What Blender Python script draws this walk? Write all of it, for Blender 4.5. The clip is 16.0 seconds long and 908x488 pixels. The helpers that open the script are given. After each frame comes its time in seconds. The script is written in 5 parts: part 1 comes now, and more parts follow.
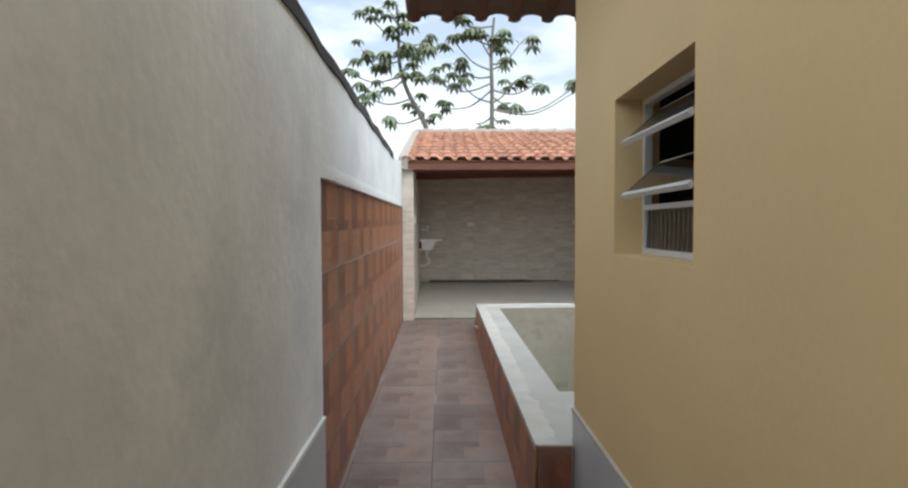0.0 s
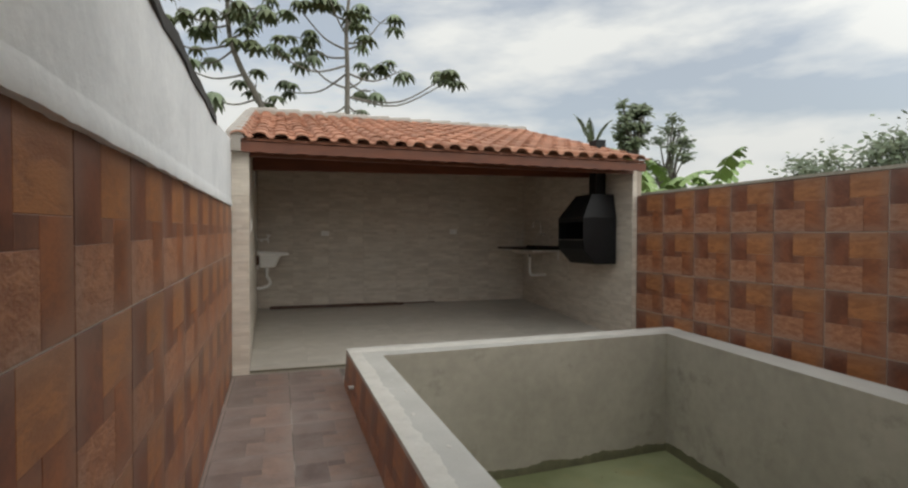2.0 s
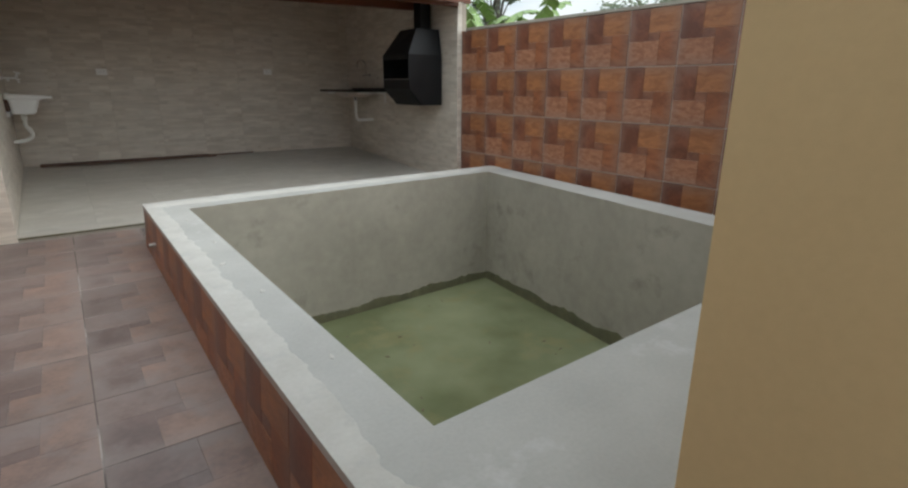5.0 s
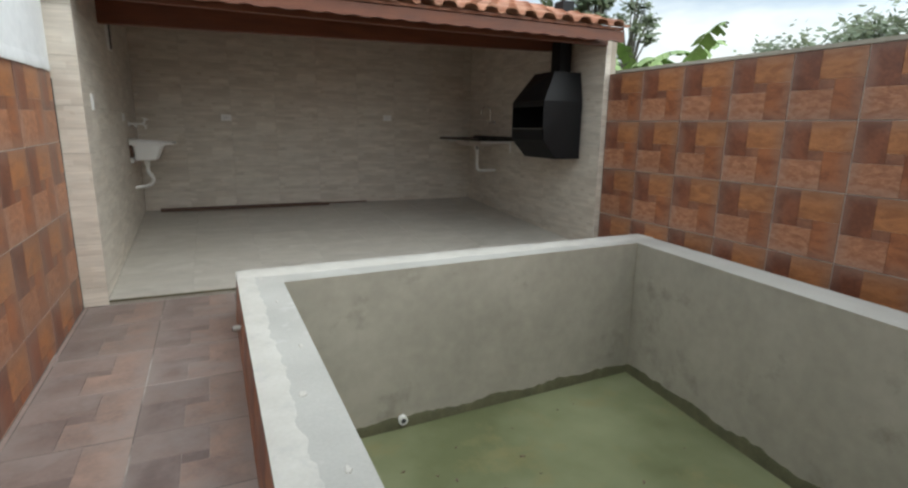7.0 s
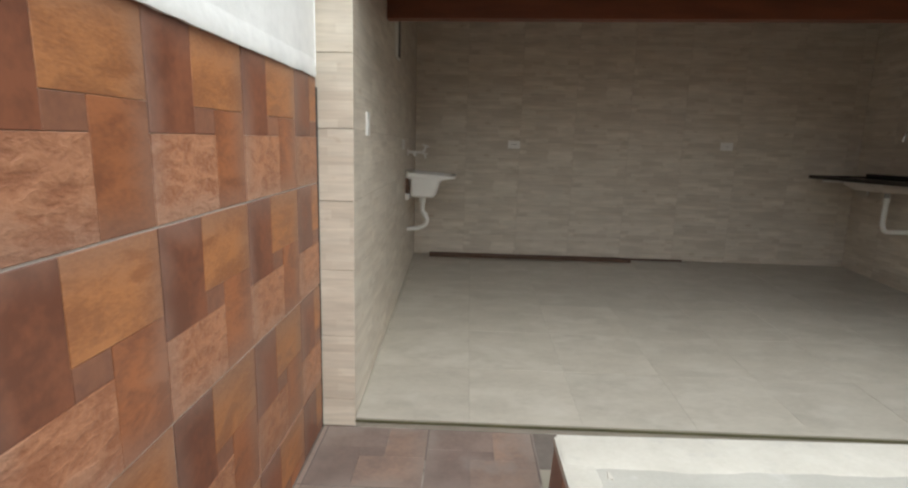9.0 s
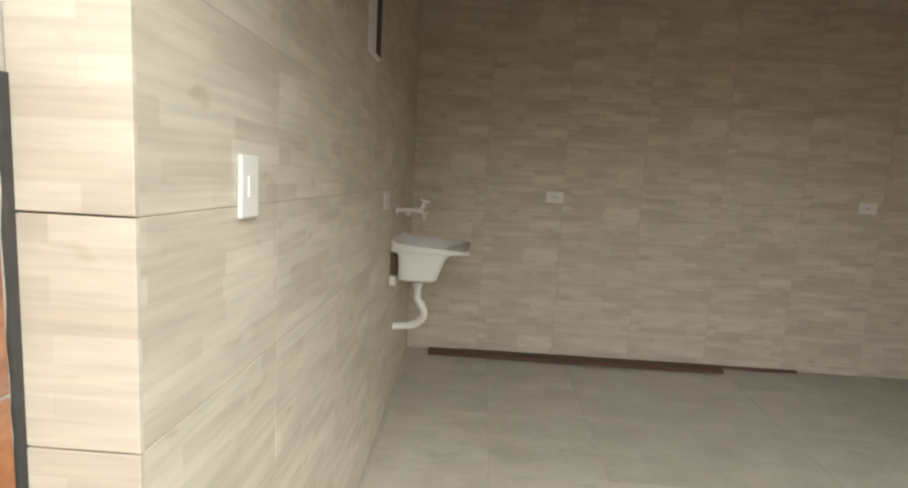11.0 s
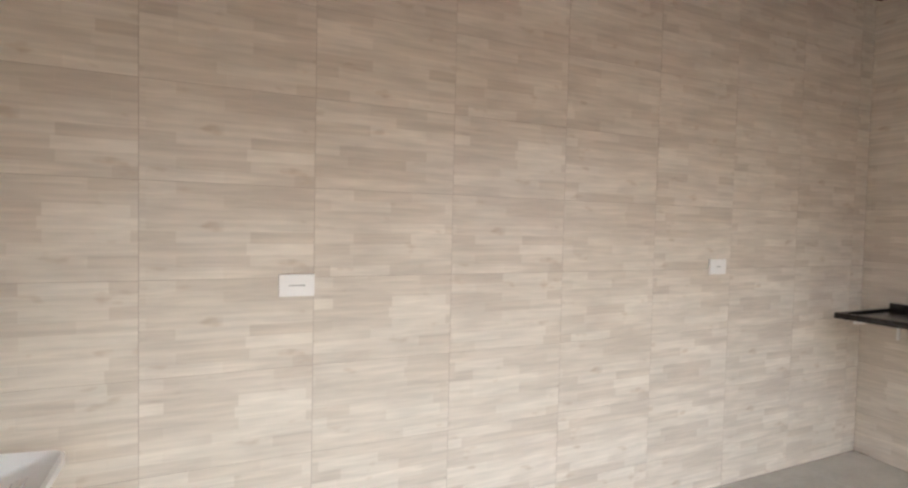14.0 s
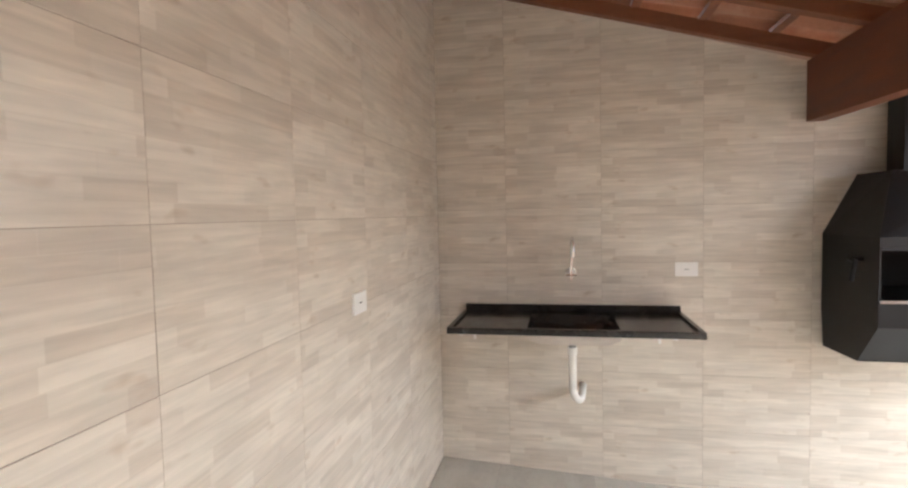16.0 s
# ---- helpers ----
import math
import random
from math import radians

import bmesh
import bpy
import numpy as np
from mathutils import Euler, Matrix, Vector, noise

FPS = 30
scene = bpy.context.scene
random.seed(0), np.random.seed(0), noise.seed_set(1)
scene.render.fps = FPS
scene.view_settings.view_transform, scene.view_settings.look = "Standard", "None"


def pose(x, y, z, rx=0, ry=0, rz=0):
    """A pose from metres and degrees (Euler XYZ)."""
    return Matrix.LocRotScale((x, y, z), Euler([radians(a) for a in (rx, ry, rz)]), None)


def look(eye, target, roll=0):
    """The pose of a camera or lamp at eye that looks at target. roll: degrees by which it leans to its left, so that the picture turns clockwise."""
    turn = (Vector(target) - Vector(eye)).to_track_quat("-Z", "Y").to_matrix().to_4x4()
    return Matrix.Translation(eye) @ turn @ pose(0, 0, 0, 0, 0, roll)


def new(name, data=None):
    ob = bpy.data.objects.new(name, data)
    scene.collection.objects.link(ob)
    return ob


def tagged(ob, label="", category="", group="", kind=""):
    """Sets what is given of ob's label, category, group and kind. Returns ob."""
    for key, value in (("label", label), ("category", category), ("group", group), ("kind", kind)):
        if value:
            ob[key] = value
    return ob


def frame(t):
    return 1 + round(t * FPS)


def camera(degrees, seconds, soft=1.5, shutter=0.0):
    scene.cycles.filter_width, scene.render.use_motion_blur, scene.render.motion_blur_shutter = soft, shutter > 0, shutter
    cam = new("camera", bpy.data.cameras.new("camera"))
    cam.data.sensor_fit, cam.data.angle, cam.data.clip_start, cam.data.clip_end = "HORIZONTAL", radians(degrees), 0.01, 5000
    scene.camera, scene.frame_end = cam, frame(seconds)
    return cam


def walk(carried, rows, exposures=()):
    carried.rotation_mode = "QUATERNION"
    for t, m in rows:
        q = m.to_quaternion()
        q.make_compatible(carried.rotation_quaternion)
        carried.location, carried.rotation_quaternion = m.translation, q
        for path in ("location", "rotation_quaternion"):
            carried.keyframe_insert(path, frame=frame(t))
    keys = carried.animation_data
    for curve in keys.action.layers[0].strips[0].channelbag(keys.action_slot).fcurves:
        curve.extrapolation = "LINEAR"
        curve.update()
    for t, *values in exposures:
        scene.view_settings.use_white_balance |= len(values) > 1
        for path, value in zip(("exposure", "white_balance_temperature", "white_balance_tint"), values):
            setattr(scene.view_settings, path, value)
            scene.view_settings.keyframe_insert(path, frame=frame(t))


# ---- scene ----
cam = camera(81.1, 16.0, 2.3)
EXPOSURES = [(0, 0.08, 5900, 5), (0.7, -0.15, 5600, 5), (1.2, -0.4, 5750, 6), (1.55, -0.48, 5750, 4), (1.85, -0.52, 6400, 7), (2.1, -0.52, 6450, 7), (2.6, -0.6, 6150, 8), (3.3, -0.52, 5850, 6), (4.2, -0.38, 5900, 5), (6.5, 0.3, 6000, 3), (7.1, -0.03, 6000, 4), (7.5, 0.05, 6150, 6), (8.5, 0.14, 6300, 6), (9.5, 0.34, 6450, 3), (10.2, 0.60, 6600, 1), (12.3, 1.84, 6400, 6), (13.5, 2.47, 5980, 8), (14.2, 2.5, 5900, 8), (16, 2.72, 5980, 9)]
PATH = [
    (0, (0.637, 0.75, 1.355), (0.673, 2.749, 1.29), -0.2),
    (0.5, (0.536, 1.96, 1.367), (0.664, 3.956, 1.311), 0.1),
    (1, (0.472, 2.477, 1.385), (0.775, 4.454, 1.337), 0.2),
    (1.5, (0.486, 2.826, 1.385), (0.848, 4.792, 1.341), 0.1),
    (2, (0.464, 2.924, 1.366), (1.09, 4.823, 1.336), 0.2),
    (2.5, (0.466, 2.906, 1.365), (1.336, 4.706, 1.328), 0.2),
    (3, (0.455, 2.899, 1.335), (1.472, 4.621, 1.298), 0.3),
    (3.5, (0.449, 2.904, 1.323), (1.546, 4.574, 1.233), 0.1),
    (4, (0.466, 2.922, 1.304), (1.603, 4.539, 1.0), 0.2),
    (4.2, (0.495, 2.935, 1.287), (1.638, 4.53, 0.902), 0.2),
    (6.3, (0.839, 3.566, 1.212), (1.938, 5.112, 0.579), -0.3),
    (6.5, (0.866, 3.714, 1.247), (1.98, 5.278, 0.687), -0.5),
    (7, (0.979, 4.051, 1.322), (1.785, 5.83, 0.893), 0.9),
    (7.5, (0.942, 4.469, 1.333), (1.156, 6.41, 0.901), 3.1),
    (8, (0.842, 4.981, 1.366), (0.944, 6.936, 0.956), 2.4),
    (8.5, (0.792, 5.573, 1.367), (0.783, 7.537, 0.987), 1.9),
    (9, (0.709, 6.166, 1.365), (0.665, 8.133, 1.004), 1.6),
    (9.5, (0.668, 6.723, 1.38), (0.636, 8.694, 1.04), 1.4),
    (10, (0.647, 7.202, 1.454), (0.586, 9.175, 1.133), 2.2),
    (10.2, (0.629, 7.355, 1.462), (0.543, 9.331, 1.167), 1.8),
    (12.3, (0.642, 8.72, 1.573), (0.58, 10.715, 1.449), 5.0),
    (12.5, (0.733, 8.802, 1.515), (0.625, 10.797, 1.436), 2.9),
    (13, (0.833, 9.173, 1.555), (0.786, 11.172, 1.492), 2.1),
    (13.5, (0.805, 9.547, 1.566), (1.178, 11.512, 1.513), 2.4),
    (14, (0.886, 9.868, 1.641), (1.729, 11.681, 1.566), 1.3),
    (14.5, (1.066, 10.29, 1.719), (2.271, 11.883, 1.608), 1.8),
    (14.7, (1.109, 10.411, 1.734), (2.463, 11.877, 1.611), 2.3),
    (15, (1.214, 10.705, 1.7), (2.86, 11.837, 1.607), 0.8),
    (15.5, (1.347, 10.95, 1.731), (3.202, 11.69, 1.624), -0.7),
    (16, (1.505, 11.113, 1.769), (3.462, 11.514, 1.658), -1.3),
]
walk(cam, [(t, look(eye, target, roll)) for t, eye, target, roll in PATH], EXPOSURES)


# world, sun and exposure
world = bpy.data.worlds.new("world")
scene.world = world
world.use_nodes = True
wn, wl = world.node_tree.nodes, world.node_tree.links
wn.clear()
w_out = wn.new("ShaderNodeOutputWorld")
w_bg = wn.new("ShaderNodeBackground")
w_sky = wn.new("ShaderNodeTexSky")
w_sky.sky_type = "NISHITA"
w_sky.sun_disc = False
SUN_ELEVATION, SUN_TURN = radians(42), radians(145)
w_sky.sun_elevation, w_sky.sun_rotation = SUN_ELEVATION, SUN_TURN
w_sky.air_density, w_sky.dust_density = 1.0, 2.0
w_co = wn.new("ShaderNodeTexCoord")
w_map = wn.new("ShaderNodeMapping")
w_map.inputs["Scale"].default_value = (1.0, 1.0, 3.2)
w_noise = wn.new("ShaderNodeTexNoise")
w_noise.inputs["Scale"].default_value = 2.6
w_noise.inputs["Detail"].default_value = 7.0
w_noise.inputs["Roughness"].default_value = 0.52
w_ramp = wn.new("ShaderNodeValToRGB")
w_ramp.color_ramp.elements[0].position, w_ramp.color_ramp.elements[1].position = 0.40, 0.56
w_ramp.color_ramp.elements[0].color = (0.42, 0.42, 0.42, 1)
w_ramp.color_ramp.elements[1].color = (1.0, 1.0, 1.0, 1)
w_mix = wn.new("ShaderNodeMixRGB")
w_mix.inputs["Color2"].default_value = (11.0, 10.9, 10.6, 1)
wl.new(w_co.outputs["Generated"], w_map.inputs["Vector"])
wl.new(w_map.outputs["Vector"], w_noise.inputs["Vector"])
# a gap of thin cloud and blue sky above the shed's ridge
w_gap = wn.new("ShaderNodeVectorMath")
w_gap.operation = "DOT_PRODUCT"
wl.new(w_co.outputs["Generated"], w_gap.inputs[0])
w_gap.inputs[1].default_value = (0.33, 0.86, 0.39)
w_thin = wn.new("ShaderNodeMapRange")
w_thin.interpolation_type = "SMOOTHSTEP"
w_thin.inputs["From Min"].default_value, w_thin.inputs["From Max"].default_value = 0.93, 1.0
w_thin.inputs["To Max"].default_value = 0.06
wl.new(w_gap.outputs["Value"], w_thin.inputs["Value"])
w_cover = wn.new("ShaderNodeMath")
w_cover.operation = "SUBTRACT"
wl.new(w_noise.outputs["Fac"], w_cover.inputs[0])
wl.new(w_thin.outputs[0], w_cover.inputs[1])
# hazier towards the horizon
w_up = wn.new("ShaderNodeSeparateXYZ")
wl.new(w_co.outputs["Generated"], w_up.inputs[0])
w_haze = wn.new("ShaderNodeMapRange")
w_haze.interpolation_type = "SMOOTHSTEP"
w_haze.inputs["From Min"].default_value, w_haze.inputs["From Max"].default_value = 0.02, 0.34
w_haze.inputs["To Min"].default_value, w_haze.inputs["To Max"].default_value = 0.11, 0.0
wl.new(w_up.outputs["Z"], w_haze.inputs["Value"])
w_sum = wn.new("ShaderNodeMath")
wl.new(w_cover.outputs[0], w_sum.inputs[0])
wl.new(w_haze.outputs[0], w_sum.inputs[1])
wl.new(w_sum.outputs[0], w_ramp.inputs["Fac"])
wl.new(w_ramp.outputs["Color"], w_mix.inputs["Fac"])
w_clear = wn.new("ShaderNodeVectorMath")
w_clear.operation = "SCALE"
w_clear.inputs["Scale"].default_value = 1.5
wl.new(w_sky.outputs["Color"], w_clear.inputs[0])
wl.new(w_clear.outputs[0], w_mix.inputs["Color1"])
# thin overcast: brighter overhead and around the hidden sun
w_sep = wn.new("ShaderNodeSeparateXYZ")
wl.new(w_co.outputs["Generated"], w_sep.inputs[0])
w_zen = wn.new("ShaderNodeMapRange")
w_zen.inputs["From Min"].default_value, w_zen.inputs["From Max"].default_value = 0.1, 1.0
w_zen.inputs["To Min"].default_value, w_zen.inputs["To Max"].default_value = 1.0, 1.4
wl.new(w_sep.outputs["Z"], w_zen.inputs["Value"])
w_dot = wn.new("ShaderNodeVectorMath")
w_dot.operation = "DOT_PRODUCT"
wl.new(w_co.outputs["Generated"], w_dot.inputs[0])
w_dot.inputs[1].default_value = (0.426, -0.609, 0.669)
w_glow = wn.new("ShaderNodeMapRange")
w_glow.interpolation_type = "SMOOTHSTEP"
w_glow.inputs["From Min"].default_value, w_glow.inputs["From Max"].default_value = 0.0, 1.0
w_glow.inputs["To Min"].default_value, w_glow.inputs["To Max"].default_value = 1.0, 1.9
wl.new(w_dot.outputs["Value"], w_glow.inputs["Value"])
w_gain = wn.new("ShaderNodeMath")
w_gain.operation = "MULTIPLY"
wl.new(w_zen.outputs[0], w_gain.inputs[0])
wl.new(w_glow.outputs[0], w_gain.inputs[1])
w_scale = wn.new("ShaderNodeVectorMath")
w_scale.operation = "SCALE"
wl.new(w_mix.outputs["Color"], w_scale.inputs[0])
wl.new(w_gain.outputs[0], w_scale.inputs["Scale"])
wl.new(w_scale.outputs[0], w_bg.inputs["Color"])
wl.new(w_bg.outputs["Background"], w_out.inputs["Surface"])
w_bg.inputs["Strength"].default_value = 0.10
sun = new("sun", bpy.data.lights.new("sun", "SUN"))
sun.data.energy, sun.data.angle, sun.data.color = 0.5, radians(40), (1.0, 0.96, 0.9)
sun.matrix_world = pose(0, 0, 12, 48, 0, 35)


# ---- small tools ----
class Shape:
    """Collects faces of one mesh, each with a material slot."""

    def __init__(self):
        self.v, self.f, self.m = [], [], []

    def add(self, verts, faces, slot=0):
        n = len(self.v)
        self.v += [tuple(p) for p in verts]
        self.f += [tuple(i + n for i in f) for f in faces]
        self.m += [slot] * len(faces)
        return self

    def box(self, x0, x1, y0, y1, z0, z1, slot=0, b=0.0):
        if b <= 0:
            v = [(x, y, z) for z in (z0, z1) for x, y in ((x0, y0), (x1, y0), (x1, y1), (x0, y1))]
            return self.add(v, [(3, 2, 1, 0), (4, 5, 6, 7), (0, 1, 5, 4), (1, 2, 6, 5), (2, 3, 7, 6), (3, 0, 4, 7)], slot)
        bm = bmesh.new()
        bmesh.ops.create_cube(bm, size=1)
        bmesh.ops.scale(bm, vec=(x1 - x0, y1 - y0, z1 - z0), verts=bm.verts)
        bmesh.ops.translate(bm, vec=((x0 + x1) / 2, (y0 + y1) / 2, (z0 + z1) / 2), verts=bm.verts)
        bmesh.ops.bevel(bm, geom=bm.edges[:], offset=b, segments=2, affect="EDGES", profile=0.6)
        return self.take(bm, slot)

    def take(self, bm, slot=0):
        bm.verts.index_update()
        self.add([p.co for p in bm.verts], [[q.index for q in f.verts] for f in bm.faces], slot)
        bm.free()
        return self

    def prism(self, poly, z0, z1, slot=0, place=None):
        """A polygon, counter-clockwise in x and y, pulled from z0 to z1; heights may be lists."""
        n = len(poly)
        lo = z0 if hasattr(z0, "__len__") else [z0] * n
        hi = z1 if hasattr(z1, "__len__") else [z1] * n
        v = [(p[0], p[1], a) for p, a in zip(poly, lo)] + [(p[0], p[1], a) for p, a in zip(poly, hi)]
        if place is not None:
            v = [place @ Vector(p) for p in v]
        f = [tuple(range(n - 1, -1, -1)), tuple(range(n, 2 * n))]
        f += [(i, (i + 1) % n, n + (i + 1) % n, n + i) for i in range(n)]
        return self.add(v, f, slot)

    def tube(self, path, radii, sides=10, slot=0, caps=True):
        path = [Vector(p) for p in path]
        radii = radii if hasattr(radii, "__len__") else [radii] * len(path)
        n0 = None
        v, f = [], []
        for i, p in enumerate(path):
            d = (path[min(i + 1, len(path) - 1)] - path[max(i - 1, 0)]).normalized()
            if n0 is None:
                n0 = d.orthogonal().normalized()
            n0 = (n0 - d * n0.dot(d)).normalized()
            b0 = d.cross(n0)
            for k in range(sides):
                a = 2 * math.pi * k / sides
                v.append(p + (n0 * math.cos(a) + b0 * math.sin(a)) * radii[i])
        for i in range(len(path) - 1):
            for k in range(sides):
                a, b = i * sides + k, i * sides + (k + 1) % sides
                f.append((a, b, b + sides, a + sides))
        if caps:
            f += [tuple(range(sides - 1, -1, -1)), tuple(range(len(v) - sides, len(v)))]
        return self.add(v, f, slot)

    def mesh(self, name, mats, smooth=False):
        me = bpy.data.meshes.new(name)
        me.from_pydata(self.v, [], self.f)
        for m in mats:
            me.materials.append(m)
        if len(mats) > 1:
            me.polygons.foreach_set("material_index", self.m)
        if smooth:
            me.shade_smooth()
            try:
                me.set_sharp_from_angle(angle=radians(40))
            except AttributeError:
                pass
        me.update()
        return me


def listed(mats):
    return mats if isinstance(mats, (list, tuple)) else [mats]


def part(name, shape, mats, parent=None, label="", smooth=False):
    ob = new(name, shape.mesh(name, listed(mats), smooth))
    ob.parent = parent
    if label:
        tagged(ob, label)
    return ob


def thing(name, label, category, group="", at=(0, 0, 0)):
    ob = new(name)
    ob.empty_display_size = 0.1
    ob.location = at
    return tagged(ob, label, category, group)


def structure(name, shape, mats, label, category, smooth=False):
    return tagged(part(name, shape, mats, None, "", smooth), label, category, "", "structure")


def arc(points, steps=6):
    """A smooth path through the points."""
    pts = [Vector(p) for p in points]
    out = []
    for i in range(len(pts) - 1):
        a, b, c, d = pts[max(i - 1, 0)], pts[i], pts[i + 1], pts[min(i + 2, len(pts) - 1)]
        for k in range(steps):
            s = k / steps
            out.append(0.5 * (2 * b + (c - a) * s + (2 * a - 5 * b + 4 * c - d) * s * s + (3 * b - 3 * c + d - a) * s ** 3))
    return out + [pts[-1]]


# ---- materials ----
def material(name, base, dark=None, scale=6.0, fine=60.0, rough=0.6, bump=0.15, metal=0.0, amount=0.5, stretch=(1, 1, 1),
             spread=0.0, haze=None, warp=0.0, turn=0.0, stain=None, stain_scale=1.5, stain_edge=(0.5, 0.7), depth=0.004, spec=0.5, vein=None, vein_scale=5.0):
    """Two scales of noise between two colours, fine relief, an optional stain and a change of tone from object to object."""
    m = bpy.data.materials.new(name)
    m.use_nodes = True
    n, l = m.node_tree.nodes, m.node_tree.links
    bsdf = n["Principled BSDF"]
    bsdf.inputs["Metallic"].default_value = metal
    bsdf.inputs["Specular IOR Level"].default_value = spec
    dark = dark or tuple(c * 0.72 for c in base)
    co = n.new("ShaderNodeTexCoord")
    info = n.new("ShaderNodeObjectInfo")
    add = n.new("ShaderNodeVectorMath")
    add.operation = "MULTIPLY_ADD"
    l.new(info.outputs["Random"], add.inputs[0])
    add.inputs[1].default_value = (37.0, 11.0, 23.0) if spread > 0 else (0, 0, 0)
    l.new(co.outputs["Object"], add.inputs[2])
    mp = n.new("ShaderNodeMapping")
    mp.inputs["Scale"].default_value = stretch
    mp.inputs["Rotation"].default_value = (0, 0, radians(turn))
    l.new(add.outputs[0], mp.inputs["Vector"])
    big = n.new("ShaderNodeTexNoise")
    big.inputs["Scale"].default_value, big.inputs["Detail"].default_value = scale, 6.0
    big.inputs["Distortion"].default_value = warp
    small = n.new("ShaderNodeTexNoise")
    small.inputs["Scale"].default_value, small.inputs["Detail"].default_value = fine, 5.0
    for t in (big, small):
        l.new(mp.outputs["Vector"], t.inputs["Vector"])
    mixf = n.new("ShaderNodeMath")
    mixf.operation = "MULTIPLY_ADD"
    l.new(small.outputs["Fac"], mixf.inputs[0])
    mixf.inputs[1].default_value = 0.45
    l.new(big.outputs["Fac"], mixf.inputs[2])
    rng = n.new("ShaderNodeMapRange")
    rng.inputs["From Min"].default_value, rng.inputs["From Max"].default_value = 0.72 - 0.32, 0.72 + 0.32
    rng.inputs["To Min"].default_value, rng.inputs["To Max"].default_value = 0.5 - amount, 0.5 + amount
    l.new(mixf.outputs[0], rng.inputs["Value"])
    col = n.new("ShaderNodeMixRGB")
    col.inputs["Color1"].default_value, col.inputs["Color2"].default_value = (*dark, 1), (*base, 1)
    l.new(rng.outputs[0], col.inputs["Fac"])
    last = col.outputs["Color"]
    if stain:
        st = n.new("ShaderNodeTexNoise")
        st.inputs["Scale"].default_value, st.inputs["Detail"].default_value, st.inputs["Roughness"].default_value = stain_scale, 8.0, 0.62
        l.new(mp.outputs["Vector"], st.inputs["Vector"])
        sr = n.new("ShaderNodeMapRange")
        sr.inputs["From Min"].default_value, sr.inputs["From Max"].default_value = stain_edge
        l.new(st.outputs["Fac"], sr.inputs["Value"])
        sm = n.new("ShaderNodeMixRGB")
        sm.inputs["Color2"].default_value = (*stain, 1)
        l.new(sr.outputs[0], sm.inputs["Fac"])
        l.new(last, sm.inputs["Color1"])
        last = sm.outputs["Color"]
    if vein:  # thin dark cracks of split slate
        vn = n.new("ShaderNodeTexNoise")
        vn.inputs["Scale"].default_value, vn.inputs["Detail"].default_value, vn.inputs["Distortion"].default_value = vein_scale, 5.0, 0.6
        l.new(mp.outputs["Vector"], vn.inputs["Vector"])
        away = n.new("ShaderNodeMath")
        away.operation = "SUBTRACT"
        away.inputs[1].default_value = 0.5
        l.new(vn.outputs["Fac"], away.inputs[0])
        ridge = n.new("ShaderNodeMath")
        ridge.operation = "ABSOLUTE"
        l.new(away.outputs[0], ridge.inputs[0])
        vr2 = n.new("ShaderNodeMapRange")
        vr2.inputs["From Max"].default_value = 0.022
        vr2.inputs["To Min"].default_value, vr2.inputs["To Max"].default_value = 0.09, 0.0
        l.new(ridge.outputs[0], vr2.inputs["Value"])
        vm = n.new("ShaderNodeMixRGB")
        vm.inputs["Color2"].default_value = (*vein, 1)
        l.new(vr2.outputs[0], vm.inputs["Fac"])
        l.new(last, vm.inputs["Color1"])
        last = vm.outputs["Color"]
    if haze:  # printed greyish fading towards the border of a tile
        ab = n.new("ShaderNodeVectorMath")
        ab.operation = "ABSOLUTE"
        l.new(co.outputs["Object"], ab.inputs[0])
        sp = n.new("ShaderNodeSeparateXYZ")
        l.new(ab.outputs[0], sp.inputs[0])
        mxn = n.new("ShaderNodeMath")
        mxn.operation = "MAXIMUM"
        l.new(sp.outputs["X"], mxn.inputs[0])
        l.new(sp.outputs["Y"], mxn.inputs[1])
        wob = n.new("ShaderNodeMath")
        wob.operation = "MULTIPLY_ADD"
        l.new(big.outputs["Fac"], wob.inputs[0])
        wob.inputs[1].default_value = 0.16
        l.new(mxn.outputs[0], wob.inputs[2])
        hr = n.new("ShaderNodeMapRange")
        hr.interpolation_type = "SMOOTHSTEP"
        hr.inputs["From Min"].default_value, hr.inputs["From Max"].default_value = 0.22, 0.345
        hr.inputs["To Max"].default_value = 0.50
        l.new(wob.outputs[0], hr.inputs["Value"])
        hm = n.new("ShaderNodeMixRGB")
        hm.inputs["Color2"].default_value = (*haze, 1)
        l.new(hr.outputs[0], hm.inputs["Fac"])
        l.new(last, hm.inputs["Color1"])
        last = hm.outputs["Color"]
    if spread > 0:
        hsv = n.new("ShaderNodeHueSaturation")
        vr = n.new("ShaderNodeMapRange")
        vr.inputs["To Min"].default_value, vr.inputs["To Max"].default_value = 1 - spread, 1 + spread
        l.new(info.outputs["Random"], vr.inputs["Value"])
        l.new(vr.outputs[0], hsv.inputs["Value"])
        l.new(last, hsv.inputs["Color"])
        last = hsv.outputs["Color"]
    l.new(last, bsdf.inputs["Base Color"])
    rr = n.new("ShaderNodeMapRange")
    rr.inputs["To Min"].default_value, rr.inputs["To Max"].default_value = max(rough - 0.12, 0.03), min(rough + 0.12, 1.0)
    l.new(big.outputs["Fac"], rr.inputs["Value"])
    l.new(rr.outputs[0], bsdf.inputs["Roughness"])
